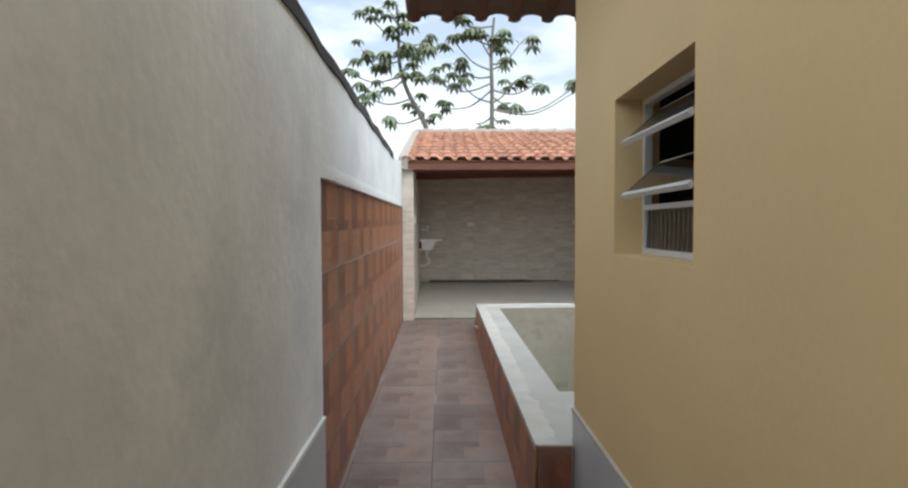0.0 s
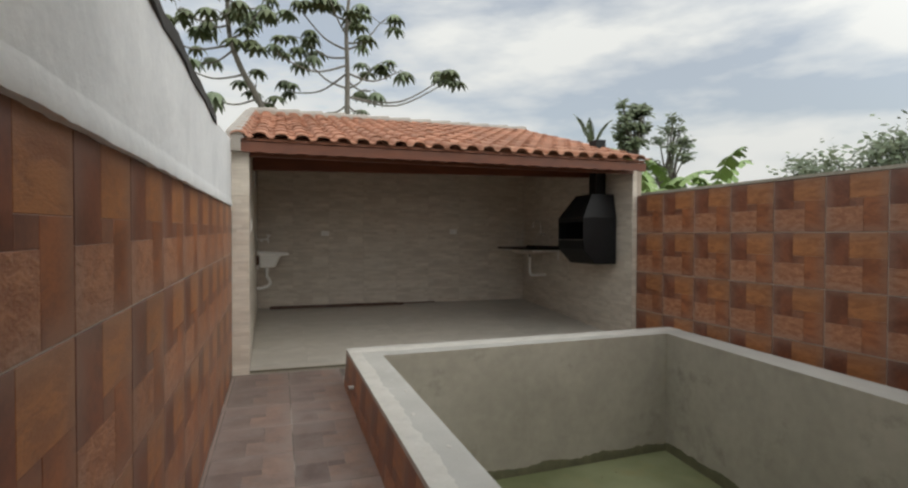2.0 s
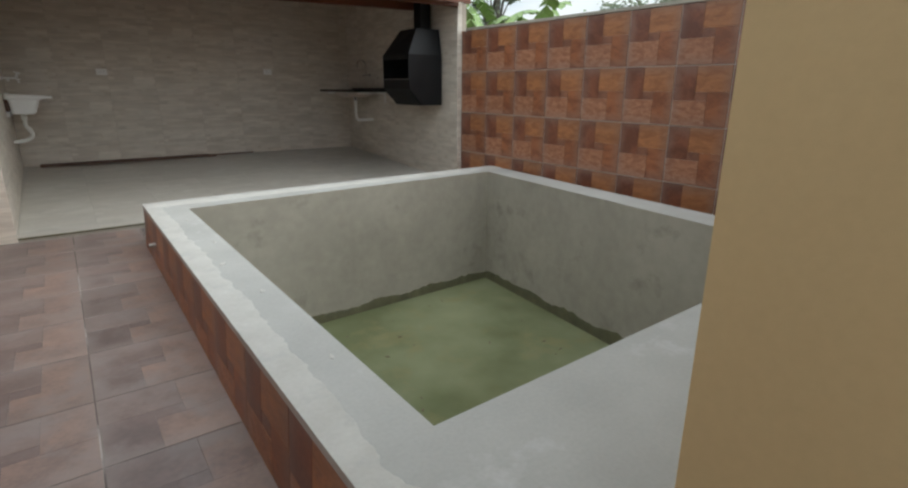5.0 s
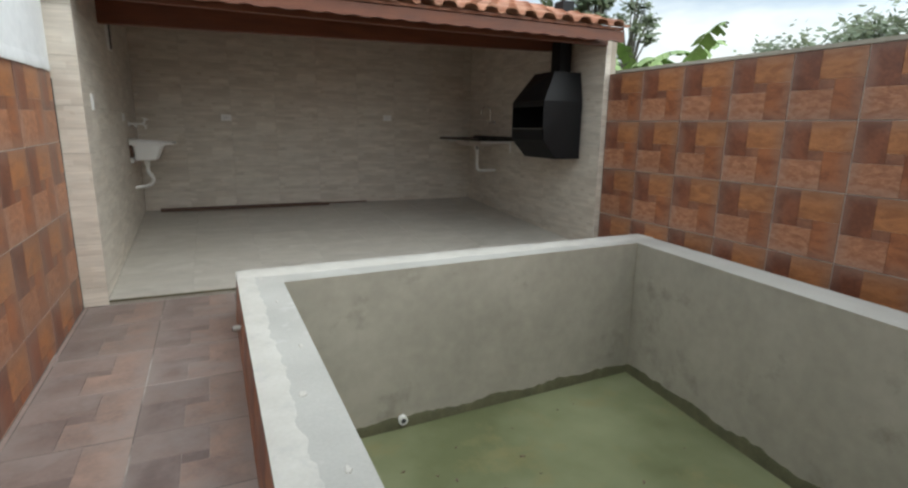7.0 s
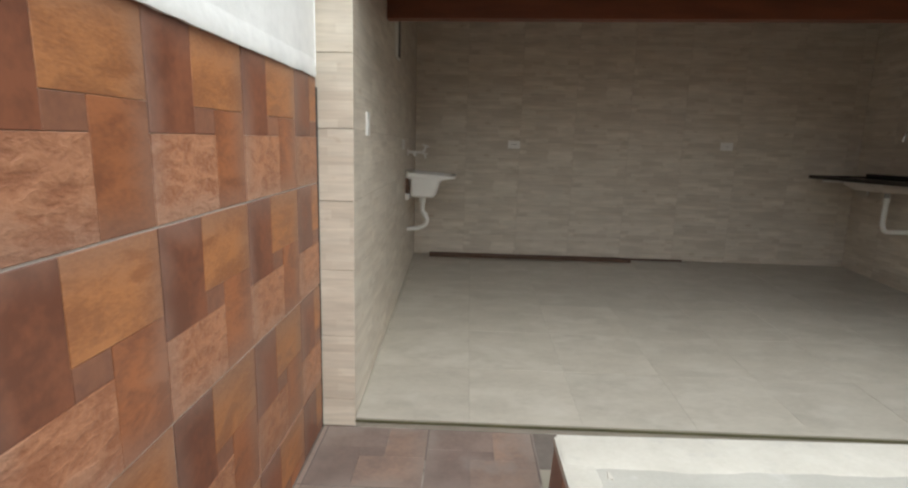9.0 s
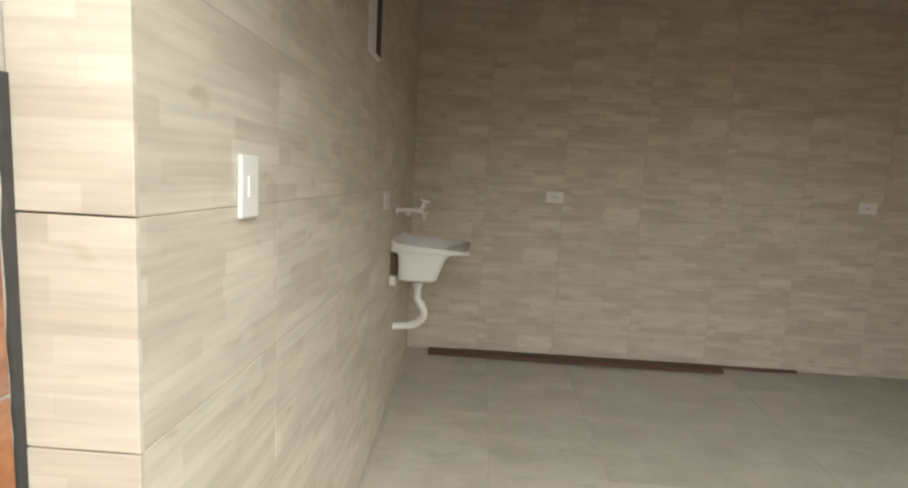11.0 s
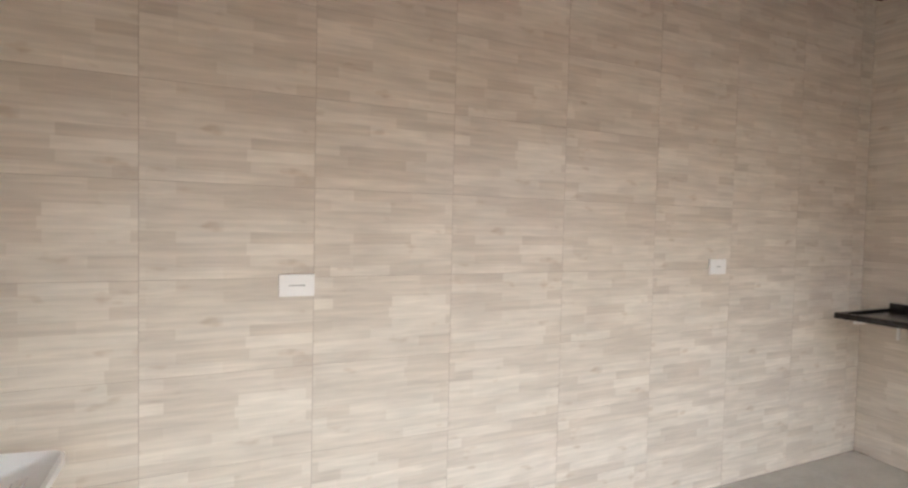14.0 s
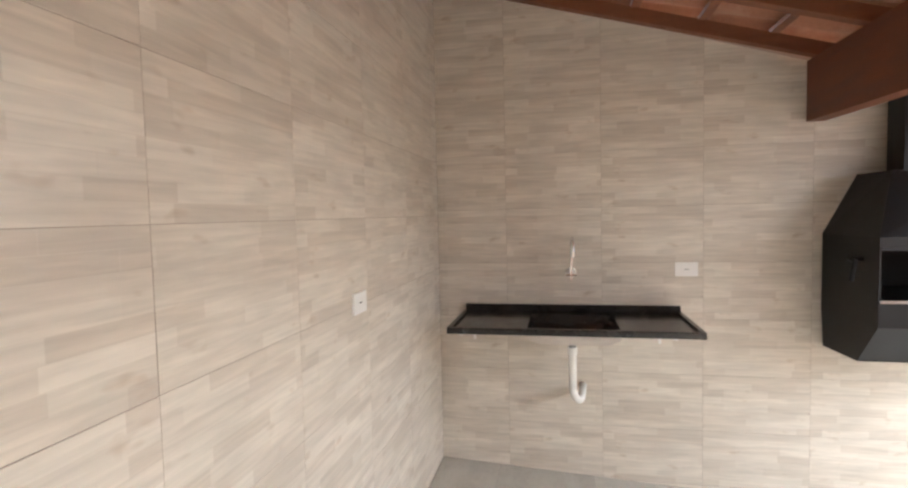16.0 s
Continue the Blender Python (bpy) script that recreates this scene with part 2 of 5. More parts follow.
    if bump > 0:
        bp = n.new("ShaderNodeBump")
        bp.inputs["Strength"].default_value, bp.inputs["Distance"].default_value = bump, depth
        l.new(mixf.outputs[0], bp.inputs["Height"])
        l.new(bp.outputs["Normal"], bsdf.inputs["Normal"])
    return m


def plank_print(name, light, dark, rough=0.36):
    """Glazed wall tile printed with short strips of pale wood."""
    m = bpy.data.materials.new(name)
    m.use_nodes = True
    n, l = m.node_tree.nodes, m.node_tree.links
    bsdf = n["Principled BSDF"]
    co = n.new("ShaderNodeTexCoord")
    info = n.new("ShaderNodeObjectInfo")
    step = n.new("ShaderNodeMath")
    step.operation = "MULTIPLY"
    step.inputs[1].default_value = 13.0
    l.new(info.outputs["Random"], step.inputs[0])
    fl = n.new("ShaderNodeMath")
    fl.operation = "FLOOR"
    l.new(step.outputs[0], fl.inputs[0])
    add = n.new("ShaderNodeVectorMath")
    add.operation = "MULTIPLY_ADD"
    l.new(fl.outputs[0], add.inputs[0])
    add.inputs[1].default_value = (0.37, 0.3320, 0.0)
    l.new(co.outputs["Object"], add.inputs[2])
    br = n.new("ShaderNodeTexBrick")
    br.offset, br.offset_frequency, br.squash, br.squash_frequency = 0.37, 2, 1.5, 3
    br.inputs["Scale"].default_value = 1.0
    br.inputs["Mortar Size"].default_value = 0.0012
    br.inputs["Mortar Smooth"].default_value = 0.6
    br.inputs["Bias"].default_value = 0.0
    br.inputs["Brick Width"].default_value, br.inputs["Row Height"].default_value = 0.235, 0.0415
    br.inputs["Color1"].default_value, br.inputs["Color2"].default_value = (*light, 1), (*dark, 1)
    br.inputs["Mortar"].default_value = tuple(0.5 * a + 0.5 * b for a, b in zip(light, dark)) + (1,)
    l.new(add.outputs[0], br.inputs["Vector"])
    mp = n.new("ShaderNodeMapping")
    mp.inputs["Scale"].default_value = (5.0, 60.0, 1.0)
    l.new(add.outputs[0], mp.inputs["Vector"])
    grain = n.new("ShaderNodeTexNoise")
    grain.inputs["Scale"].default_value, grain.inputs["Detail"].default_value = 1.0, 6.0
    grain.inputs["Distortion"].default_value = 0.4
    l.new(mp.outputs["Vector"], grain.inputs["Vector"])
    mp2 = n.new("ShaderNodeMapping")
    mp2.inputs["Scale"].default_value = (2.5, 9.0, 1.0)
    l.new(add.outputs[0], mp2.inputs["Vector"])
    cloud = n.new("ShaderNodeTexNoise")
    cloud.inputs["Scale"].default_value, cloud.inputs["Detail"].default_value = 1.0, 3.0
    l.new(mp2.outputs["Vector"], cloud.inputs["Vector"])
    g1 = n.new("ShaderNodeMapRange")
    g1.inputs["From Min"].default_value, g1.inputs["From Max"].default_value = 0.3, 0.7
    g1.inputs["To Min"].default_value, g1.inputs["To Max"].default_value = 0.88, 1.07
    l.new(grain.outputs["Fac"], g1.inputs["Value"])
    g2 = n.new("ShaderNodeMapRange")
    g2.inputs["From Min"].default_value, g2.inputs["From Max"].default_value = 0.3, 0.7
    g2.inputs["To Min"].default_value, g2.inputs["To Max"].default_value = 0.9, 1.08
    l.new(cloud.outputs["Fac"], g2.inputs["Value"])
    mu = n.new("ShaderNodeMath")
    mu.operation = "MULTIPLY"
    l.new(g1.outputs[0], mu.inputs[0])
    l.new(g2.outputs[0], mu.inputs[1])
    hsv = n.new("ShaderNodeHueSaturation")
    l.new(mu.outputs[0], hsv.inputs["Value"])
    mp3 = n.new("ShaderNodeMapping")
    mp3.inputs["Scale"].default_value = (7.0, 16.0, 1.0)
    l.new(add.outputs[0], mp3.inputs["Vector"])
    knot = n.new("ShaderNodeTexNoise")
    knot.inputs["Scale"].default_value, knot.inputs["Detail"].default_value = 1.0, 2.0
    l.new(mp3.outputs["Vector"], knot.inputs["Vector"])
    kr = n.new("ShaderNodeMapRange")
    kr.inputs["From Min"].default_value, kr.inputs["From Max"].default_value = 0.64, 0.74
    kr.inputs["To Max"].default_value = 0.55
    l.new(knot.outputs["Fac"], kr.inputs["Value"])
    km = n.new("ShaderNodeMixRGB")
    km.inputs["Color2"].default_value = (0.455, 0.355, 0.255, 1)
    l.new(kr.outputs[0], km.inputs["Fac"])
    l.new(br.outputs["Color"], km.inputs["Color1"])
    l.new(km.outputs["Color"], hsv.inputs["Color"])
    l.new(hsv.outputs["Color"], bsdf.inputs["Base Color"])
    bsdf.inputs["Roughness"].default_value = rough
    bsdf.inputs["Specular IOR Level"].default_value = 0.45
    bp = n.new("ShaderNodeBump")
    bp.inputs["Strength"].default_value, bp.inputs["Distance"].default_value = 0.12, 0.002
    l.new(grain.outputs["Fac"], bp.inputs["Height"])
    l.new(bp.outputs["Normal"], bsdf.inputs["Normal"])
    return m


M = dict(
    white_paint=material("white_paint", (0.85, 0.855, 0.84), (0.73, 0.735, 0.73), 2.2, 22, 0.85, 0.6, amount=0.7, depth=0.012, stain=(0.65, 0.66, 0.655), stain_scale=1.5, stain_edge=(0.52, 0.72)),
    ochre=material("ochre_paint", (0.75, 0.56, 0.295), (0.66, 0.485, 0.25), 1.6, 60, 0.8, 0.45, amount=0.5, depth=0.003),
    skirting=material("skirting_tile", (0.56, 0.58, 0.60), (0.44, 0.46, 0.48), 5, 40, 0.35, 0.05),
    grout=material("grout", (0.62, 0.57, 0.52), (0.46, 0.42, 0.37), 8, 90, 0.95, 0.4),
    pale_grout=material("pale_grout", (0.44, 0.375, 0.305), (0.35, 0.295, 0.24), 8, 90, 0.95, 0.3),
    floor_grout=material("dirty_floor_grout", (0.20, 0.17, 0.15), (0.10, 0.085, 0.075), 3, 40, 0.95, 0.4, stain=(0.46, 0.42, 0.38), stain_scale=1.6, stain_edge=(0.52, 0.62)),
    bowl_back=material("unpolished_stone_back", (0.60, 0.54, 0.48), (0.50, 0.45, 0.40), 6, 50, 0.8, 0.1),
    cement=material("raw_cement", (0.445, 0.41, 0.337), (0.335, 0.308, 0.252), 1.3, 11, 0.9, 0.5, amount=0.75, stain=(0.26, 0.238, 0.188), stain_scale=2.3, stain_edge=(0.58, 0.72), depth=0.008),
    rim_cement=material("rim_cement", (0.50, 0.49, 0.45), (0.39, 0.38, 0.345), 3.0, 70, 0.9, 0.5, stain=(0.58, 0.57, 0.55), stain_scale=4.0, stain_edge=(0.6, 0.75), depth=0.004),
    plaster_edge=material("fresh_plaster", (0.585, 0.565, 0.515), (0.46, 0.44, 0.39), 6, 60, 0.9, 0.7, stain=(0.44, 0.43, 0.40), stain_scale=7, stain_edge=(0.56, 0.72), depth=0.006),
    algae=material("algae_stain", (0.135, 0.125, 0.065), (0.06, 0.06, 0.03), 6, 50, 0.8, 0.4),
    dark_sheet=material("weathered_fibre_cement", (0.07, 0.065, 0.06), (0.03, 0.03, 0.028), 6, 60, 0.95, 0.6),
    beam=material("stained_beam", (0.20, 0.066, 0.030), (0.10, 0.033, 0.017), 3, 50, 0.55, 0.3, stretch=(1, 6, 6)),
    rafter=material("stained_rafter", (0.27, 0.10, 0.045), (0.15, 0.05, 0.024), 3, 50, 0.6, 0.3, stretch=(6, 1, 6), spread=0.15),
    old_wood=material("dark_plank", (0.15, 0.085, 0.055), (0.07, 0.04, 0.027), 4, 60, 0.7, 0.4, stretch=(1, 8, 8)),
    clay=material("clay_roof_tile", (0.48, 0.235, 0.142), (0.33, 0.146, 0.088), 5, 60, 0.85, 0.4, spread=0.20, stain=(0.56, 0.33, 0.22), stain_scale=3.5, stain_edge=(0.5, 0.75)),
    # darker copy of the roof clay, with the eave's shade in its colour
    shade_clay=material("shaded_eave_clay", (0.16, 0.075, 0.05), (0.07, 0.035, 0.025), 5, 60, 0.9, 0.4, spread=0.2),
    ridge=material("ridge_mortar", (0.46, 0.42, 0.37), (0.29, 0.26, 0.225), 6, 50, 0.95, 0.7, depth=0.01),
    white_plastic=material("white_plastic", (0.82, 0.81, 0.78), (0.78, 0.77, 0.74), 3, 50, 0.32, 0.02),
    pvc=material("white_pvc", (0.80, 0.79, 0.75), (0.75, 0.74, 0.70), 3, 50, 0.35, 0.02),
    socket=material("socket_holes", (0.05, 0.05, 0.05), (0.03, 0.03, 0.03), 3, 50, 0.6, 0.0),
    chrome=material("chrome", (0.75, 0.75, 0.75), (0.7, 0.7, 0.7), 3, 50, 0.15, 0.0, metal=1.0),
    steel=material("bare_steel", (0.30, 0.30, 0.295), (0.22, 0.22, 0.215), 6, 80, 0.35, 0.1, metal=1.0),
    black_iron=material("black_painted_steel", (0.011, 0.0115, 0.0125), (0.007, 0.0073, 0.008), 4, 70, 0.45, 0.08, spec=0.25),
    soot=material("soot", (0.012, 0.011, 0.010), (0.006, 0.006, 0.006), 5, 60, 0.95, 0.3),
    black_stone=material("black_synthetic_stone", (0.022, 0.019, 0.018), (0.010, 0.009, 0.009), 12, 160, 0.18, 0.02, stain=(0.05, 0.045, 0.04), stain_scale=60, stain_edge=(0.62, 0.7)),
    aluminium=material("white_aluminium", (0.72, 0.72, 0.72), (0.64, 0.64, 0.64), 4, 60, 0.4, 0.03),
    soil=material("bare_soil", (0.17, 0.13, 0.085), (0.08, 0.075, 0.04), 0.8, 9, 1.0, 0.6, stain=(0.06, 0.09, 0.03), stain_scale=0.5, stain_edge=(0.45, 0.6), depth=0.05),
    bark=material("grey_bark", (0.23, 0.21, 0.175), (0.14, 0.125, 0.105), 5, 40, 0.9, 0.4),
    leaf=material("cecropia_leaf", (0.25, 0.305, 0.185), (0.155, 0.20, 0.115), 1.6, 12, 0.55, 0.1, amount=0.8),
    leaf_dark=material("dark_leaf", (0.165, 0.195, 0.095), (0.085, 0.108, 0.055), 1.2, 9, 0.6, 0.1, amount=0.8),
    banana=material("banana_leaf", (0.30, 0.41, 0.13), (0.155, 0.245, 0.075), 1.5, 14, 0.45, 0.1, amount=0.7),
    shed_tile=plank_print("wood_print_tile", (0.675, 0.615, 0.525), (0.565, 0.497, 0.412)),
    shed_floor=material("floor_porcelain", (0.505, 0.472, 0.408), (0.405, 0.377, 0.322), 3.2, 26, 0.34, 0.0, stretch=(1, 1.8, 1), spread=0.05, amount=0.75, stain=(0.53, 0.50, 0.44), stain_scale=4.0, stain_edge=(0.48, 0.68)),
    porcelain_grout=material("porcelain_grout", (0.39, 0.36, 0.31), (0.31, 0.285, 0.24), 8, 90, 0.95, 0.2),
    tile_dark=material("tile_dark_brown", (0.245, 0.090, 0.047), (0.150, 0.056, 0.033), 4, 45, 0.40, 0.2, spread=0.10, haze=(0.25, 0.175, 0.145), warp=1.0, amount=1.2, depth=0.003, vein=(0.085, 0.038, 0.028), vein_scale=2.2),
    tile_orange=material("tile_orange_slate", (0.43, 0.185, 0.074), (0.29, 0.118, 0.052), 7, 60, 0.40, 0.35, spread=0.10, haze=(0.25, 0.17, 0.135), stretch=(1, 2.6, 1), warp=0.9, turn=-32, amount=1.3, depth=0.006, vein=(0.13, 0.05, 0.026), vein_scale=6.0),
    tile_light=material("tile_pale_rough", (0.44, 0.21, 0.115), (0.30, 0.125, 0.066), 16, 60, 0.45, 0.9, spread=0.10, haze=(0.33, 0.225, 0.175), stretch=(1, 1.9, 1), warp=0.5, turn=28, amount=1.3, depth=0.007, vein=(0.15, 0.055, 0.035), vein_scale=12.0),
    tile_rust=material("tile_rust", (0.36, 0.135, 0.058), (0.22, 0.082, 0.041), 5, 50, 0.40, 0.2, spread=0.10, haze=(0.25, 0.17, 0.135), warp=1.0, turn=60, stretch=(1, 2, 1), amount=1.2, depth=0.003, vein=(0.115, 0.042, 0.026), vein_scale=2.6),
    tile_mid=material("tile_mid_brown", (0.30, 0.135, 0.078), (0.17, 0.075, 0.05), 8, 50, 0.40, 0.2, spread=0.10, amount=0.8, depth=0.003),
    floor_dark=material("floor_tile_dark", (0.215, 0.16, 0.14), (0.15, 0.112, 0.099), 5, 45, 0.38, 0.25, spread=0.12, haze=(0.29, 0.24, 0.215), amount=0.8, depth=0.003, stain=(0.275, 0.232, 0.212), stain_scale=3.6, stain_edge=(0.50, 0.72)),
    floor_warm=material("floor_tile_warm", (0.335, 0.228, 0.18), (0.21, 0.152, 0.13), 6, 45, 0.38, 0.25, spread=0.12, haze=(0.29, 0.24, 0.215), amount=0.9, depth=0.003, stain=(0.275, 0.232, 0.212), stain_scale=3.6, stain_edge=(0.50, 0.72)),
    floor_mid=material("floor_tile_mid", (0.265, 0.200, 0.175), (0.185, 0.138, 0.12), 6, 45, 0.38, 0.25, spread=0.12, haze=(0.29, 0.24, 0.215), amount=0.8, depth=0.003, stain=(0.275, 0.232, 0.212), stain_scale=3.6, stain_edge=(0.50, 0.72)),
    # dark colour stands in for the shade inside the room
    room_shade=material("shaded_room_colour", (0.12, 0.11, 0.10), (0.08, 0.075, 0.07), 2, 20, 0.9, 0.1),
)


def glass(name, tint, rough=0.0, ribs=0.0):
    m = bpy.data.materials.new(name)
    m.use_nodes = True
    n, l = m.node_tree.nodes, m.node_tree.links
    b = n["Principled BSDF"]
    b.inputs["Base Color"].default_value = (*tint, 1)
    b.inputs["Roughness"].default_value = rough
    b.inputs["Transmission Weight"].default_value = 1.0
    b.inputs["IOR"].default_value = 1.45
    if ribs:
        co, wv, bp = n.new("ShaderNodeTexCoord"), n.new("ShaderNodeTexWave"), n.new("ShaderNodeBump")
        wv.bands_direction = "Y"
        wv.inputs["Scale"].default_value = ribs
        bp.inputs["Strength"].default_value, bp.inputs["Distance"].default_value = 0.8, 0.004
        l.new(co.outputs["Object"], wv.inputs["Vector"])
        l.new(wv.outputs["Fac"], bp.inputs["Height"])
        l.new(bp.outputs["Normal"], b.inputs["Normal"])
    return m


M["glass"] = glass("window_glass", (0.34, 0.37, 0.37), 0.05)
M["ribbed"] = glass("ribbed_glass", (0.72, 0.76, 0.72), 0.15, 9.0)


def pond():
    m = bpy.data.materials.new("green_pool_water")
    m.use_nodes = True
    n, l = m.node_tree.nodes, m.node_tree.links
    b = n["Principled BSDF"]
    co, no, mx = n.new("ShaderNodeTexCoord"), n.new("ShaderNodeTexNoise"), n.new("ShaderNodeMixRGB")
    no.inputs["Scale"].default_value, no.inputs["Detail"].default_value = 1.0, 8
    l.new(co.outputs["Object"], no.inputs["Vector"])
    rg = n.new("ShaderNodeMapRange")
    rg.inputs["From Min"].default_value, rg.inputs["From Max"].default_value = 0.35, 0.68
    l.new(no.outputs["Fac"], rg.inputs["Value"])
    l.new(rg.outputs[0], mx.inputs["Fac"])
    mx.inputs["Color1"].default_value, mx.inputs["Color2"].default_value = (0.135, 0.148, 0.072, 1), (0.235, 0.248, 0.14, 1)
    dirt, dr, dm = n.new("ShaderNodeTexNoise"), n.new("ShaderNodeMapRange"), n.new("ShaderNodeMixRGB")
    dirt.inputs["Scale"].default_value, dirt.inputs["Detail"].default_value, dirt.inputs["Roughness"].default_value = 1.9, 9, 0.68
    l.new(co.outputs["Object"], dirt.inputs["Vector"])
    dr.inputs["From Min"].default_value, dr.inputs["From Max"].default_value, dr.inputs["To Max"].default_value = 0.53, 0.72, 0.75
    l.new(dirt.outputs["Fac"], dr.inputs["Value"])
    l.new(dr.outputs[0], dm.inputs["Fac"])
    l.new(mx.outputs["Color"], dm.inputs["Color1"])
    dm.inputs["Color2"].default_value = (0.235, 0.205, 0.095, 1)
    l.new(dm.outputs["Color"], b.inputs["Base Color"])
    b.inputs["Roughness"].default_value = 0.03
    b.inputs["IOR"].default_value = 1.33
    rip, bp = n.new("ShaderNodeTexNoise"), n.new("ShaderNodeBump")
    rip.inputs["Scale"].default_value = 5.0
    l.new(co.outputs["Object"], rip.inputs["Vector"])
    l.new(rip.outputs["Fac"], bp.inputs["Height"])
    bp.inputs["Strength"].default_value, bp.inputs["Distance"].default_value = 0.05, 0.01
    l.new(bp.outputs["Normal"], b.inputs["Normal"])
    return m


M["pond"] = pond()

# ---- plan, in metres ----
LEFT = 0.05            # painted face of the yard's long wall
TILE_L = 0.010         # back of the tiles on it
SHED_Y, BACK_Y = 8.64, 11.88
POST_Y = 8.725         # front of the shed's sink side, set back
SHED_L0, SHED_L1 = 0.180, 0.145   # inner face of the shed's laundry side, front and back
SHED_R0, SHED_R1 = 4.800, 4.775   # inner face of its sink side
RIGHT0, RIGHT1 = 4.88, 5.00       # tiled yard wall at the shed and by the house
HOUSE_X, HOUSE_Y = 1.281, 3.358     # corner of the house
RIM = 0.285
WATER = -1.02
SLOPE = 0.284          # rise of the shed roof


def floor_z(y):
    return -0.045 - 0.022 * (SHED_Y - y)


def shed_floor_z(y):
    return 0.205 * (y - SHED_Y) / (BACK_Y - SHED_Y)


def roof_z(y):
    """Underside of the rafters."""
    return 3.038 + SLOPE * (y - 11.41)


# ---- ground and floors ----
structure("ground", Shape().add([(-400, -400, -1.6), (400, -400, -1.6), (400, 600, -1.6), (-400, 600, -1.6)], [(0, 1, 2, 3)]), M["soil"], "bare brown soil with weeds around the lot", "ground")
s = Shape()
s.prism([(-0.05, -7.0), (1.30, -7.0), (1.30, SHED_Y), (-0.05, SHED_Y)], -0.6, [floor_z(-7.0) - 0.0035] * 2 + [floor_z(SHED_Y) - 0.0035] * 2)
yard_floor = structure("floor_yard", s, M["floor_grout"], "brown stone-look ceramic tiled walkway beside the pool", "floor")
s = Shape()
s.prism([(0.1, SHED_Y), (4.9, SHED_Y), (4.9, BACK_Y + 0.1), (0.1, BACK_Y + 0.1)], -0.6, [-0.0015, -0.0015, 0.2035 + 0.006, 0.2035 + 0.006])
shed_floor = structure("floor_shed", s, M["porcelain_grout"], "pale grey porcelain tiled floor sloping to the yard", "floor")
part("threshold_joint", Shape().box(SHED_L0, 4.8, 8.633, 8.639, -0.020, -0.008), M["algae"], shed_floor, "dark joint at the threshold")
s = Shape().prism([(4.58, 4.47), (5.02, 4.47), (4.94, SHED_Y), (4.915, 8.12)], -0.6, -0.01).prism([(1.07, 8.04), (4.9, 8.13), (4.9, SHED_Y), (1.07, SHED_Y)], -0.6, -0.055)
structure("floor_strip", s, M["cement"], "raw cement strip around the pool", "floor")

# ---- walls of the yard ----
def left_face(y):
    """Painted face above the tiles: it runs back to the tiles towards the shed."""
    return LEFT + (0.017 - LEFT) * max(0.0, y - 3.29) / (8.60 - 3.29)


TOP_L = 2.205
s = Shape()
s.prism([(-0.16, -7.0), (TILE_L, -7.0), (TILE_L, 8.66), (-0.16, 8.66)], -0.6, 1.70)
s.prism([(TILE_L, -7.0), (LEFT, -7.0), (LEFT, 3.29), (TILE_L, 3.29)], -0.6, 1.66, 1)
s.prism([(-0.16, -7.0), (LEFT, -7.0), (LEFT, 3.29), (-0.16, 3.29)], 1.66, TOP_L, 1)
s.prism([(-0.16, 3.29), (LEFT, 3.29), (left_face(7.2), 7.2), (-0.16, 7.2)], 1.66, TOP_L, 1)
s.prism([(-0.16, 7.2), (left_face(7.2), 7.2), (left_face(8.6), 8.60), (-0.16, 8.60)], 1.66, [2.20, 2.20, 2.31, 2.31], 1)
wall_left = structure("wall_left", s, [M["grout"], M["white_paint"]], "white painted yard wall with a brown tiled lower part", "wall")
s = Shape()
v, f = [], []
for i in range(60):
    y = -7.0 + i * 0.2400
    for k in range(2):
        v.append((left_face(y) + 0.012 + 0.006 * math.sin(i * 2.3 + k), y, TOP_L - 0.03 + 0.06 * k + 0.01 * math.sin(i * 1.7)))
    for k in range(2):
        v.append((-0.9, y, TOP_L + 0.10 + 0.05 * k))
for i in range(59):
    a = i * 4
    f += [(a, a + 4, a + 5, a + 1), (a + 1, a + 5, a + 7, a + 3), (a + 2, a + 6, a + 4, a)]
s.add(v, f)
part("roof_sheet", s, M["dark_sheet"], wall_left, "dark weathered roofing sheet along the wall's top")
s = Shape().box(LEFT, LEFT + 0.010, -7.0, 3.288, -0.4, 0.425).box(LEFT, LEFT + 0.014, -7.0, 3.290, 0.425, 0.445, 1)
part("baseboard", s, [M["skirting"], M["white_paint"]], wall_left, "pale grey tiled skirting with a white upper strip")
s = Shape()
v, f = [], []
for i in range(120):
    y = 3.29 + i * (8.63 - 3.29) / 119
    d = 0.006 * noise.noise((y * 6, 0, 0)) + 0.004 * noise.noise((y * 19, 3, 0))
    zb = 1.600 + 0.0108 * (y - 3.9) + d
    if y > 8.598:
        break
    lx, grow = left_face(y), min(1, (y - 3.29) * 4)
    v += [(lx + 0.002 * grow, y, zb + 0.075), (lx + 0.011 * grow, y, zb + 0.018), (lx + 0.007 * grow, y, zb), (TILE_L, y, zb + 0.004)]
    if i:
        a = 4 * i
        f += [(a - 4 + k, a + k, a + k + 1, a - 3 + k) for k in range(3)]
s.add(v, f)
part("plaster_edge", s, M["white_paint"], wall_left, "uneven white plaster edge above the tiles", True)

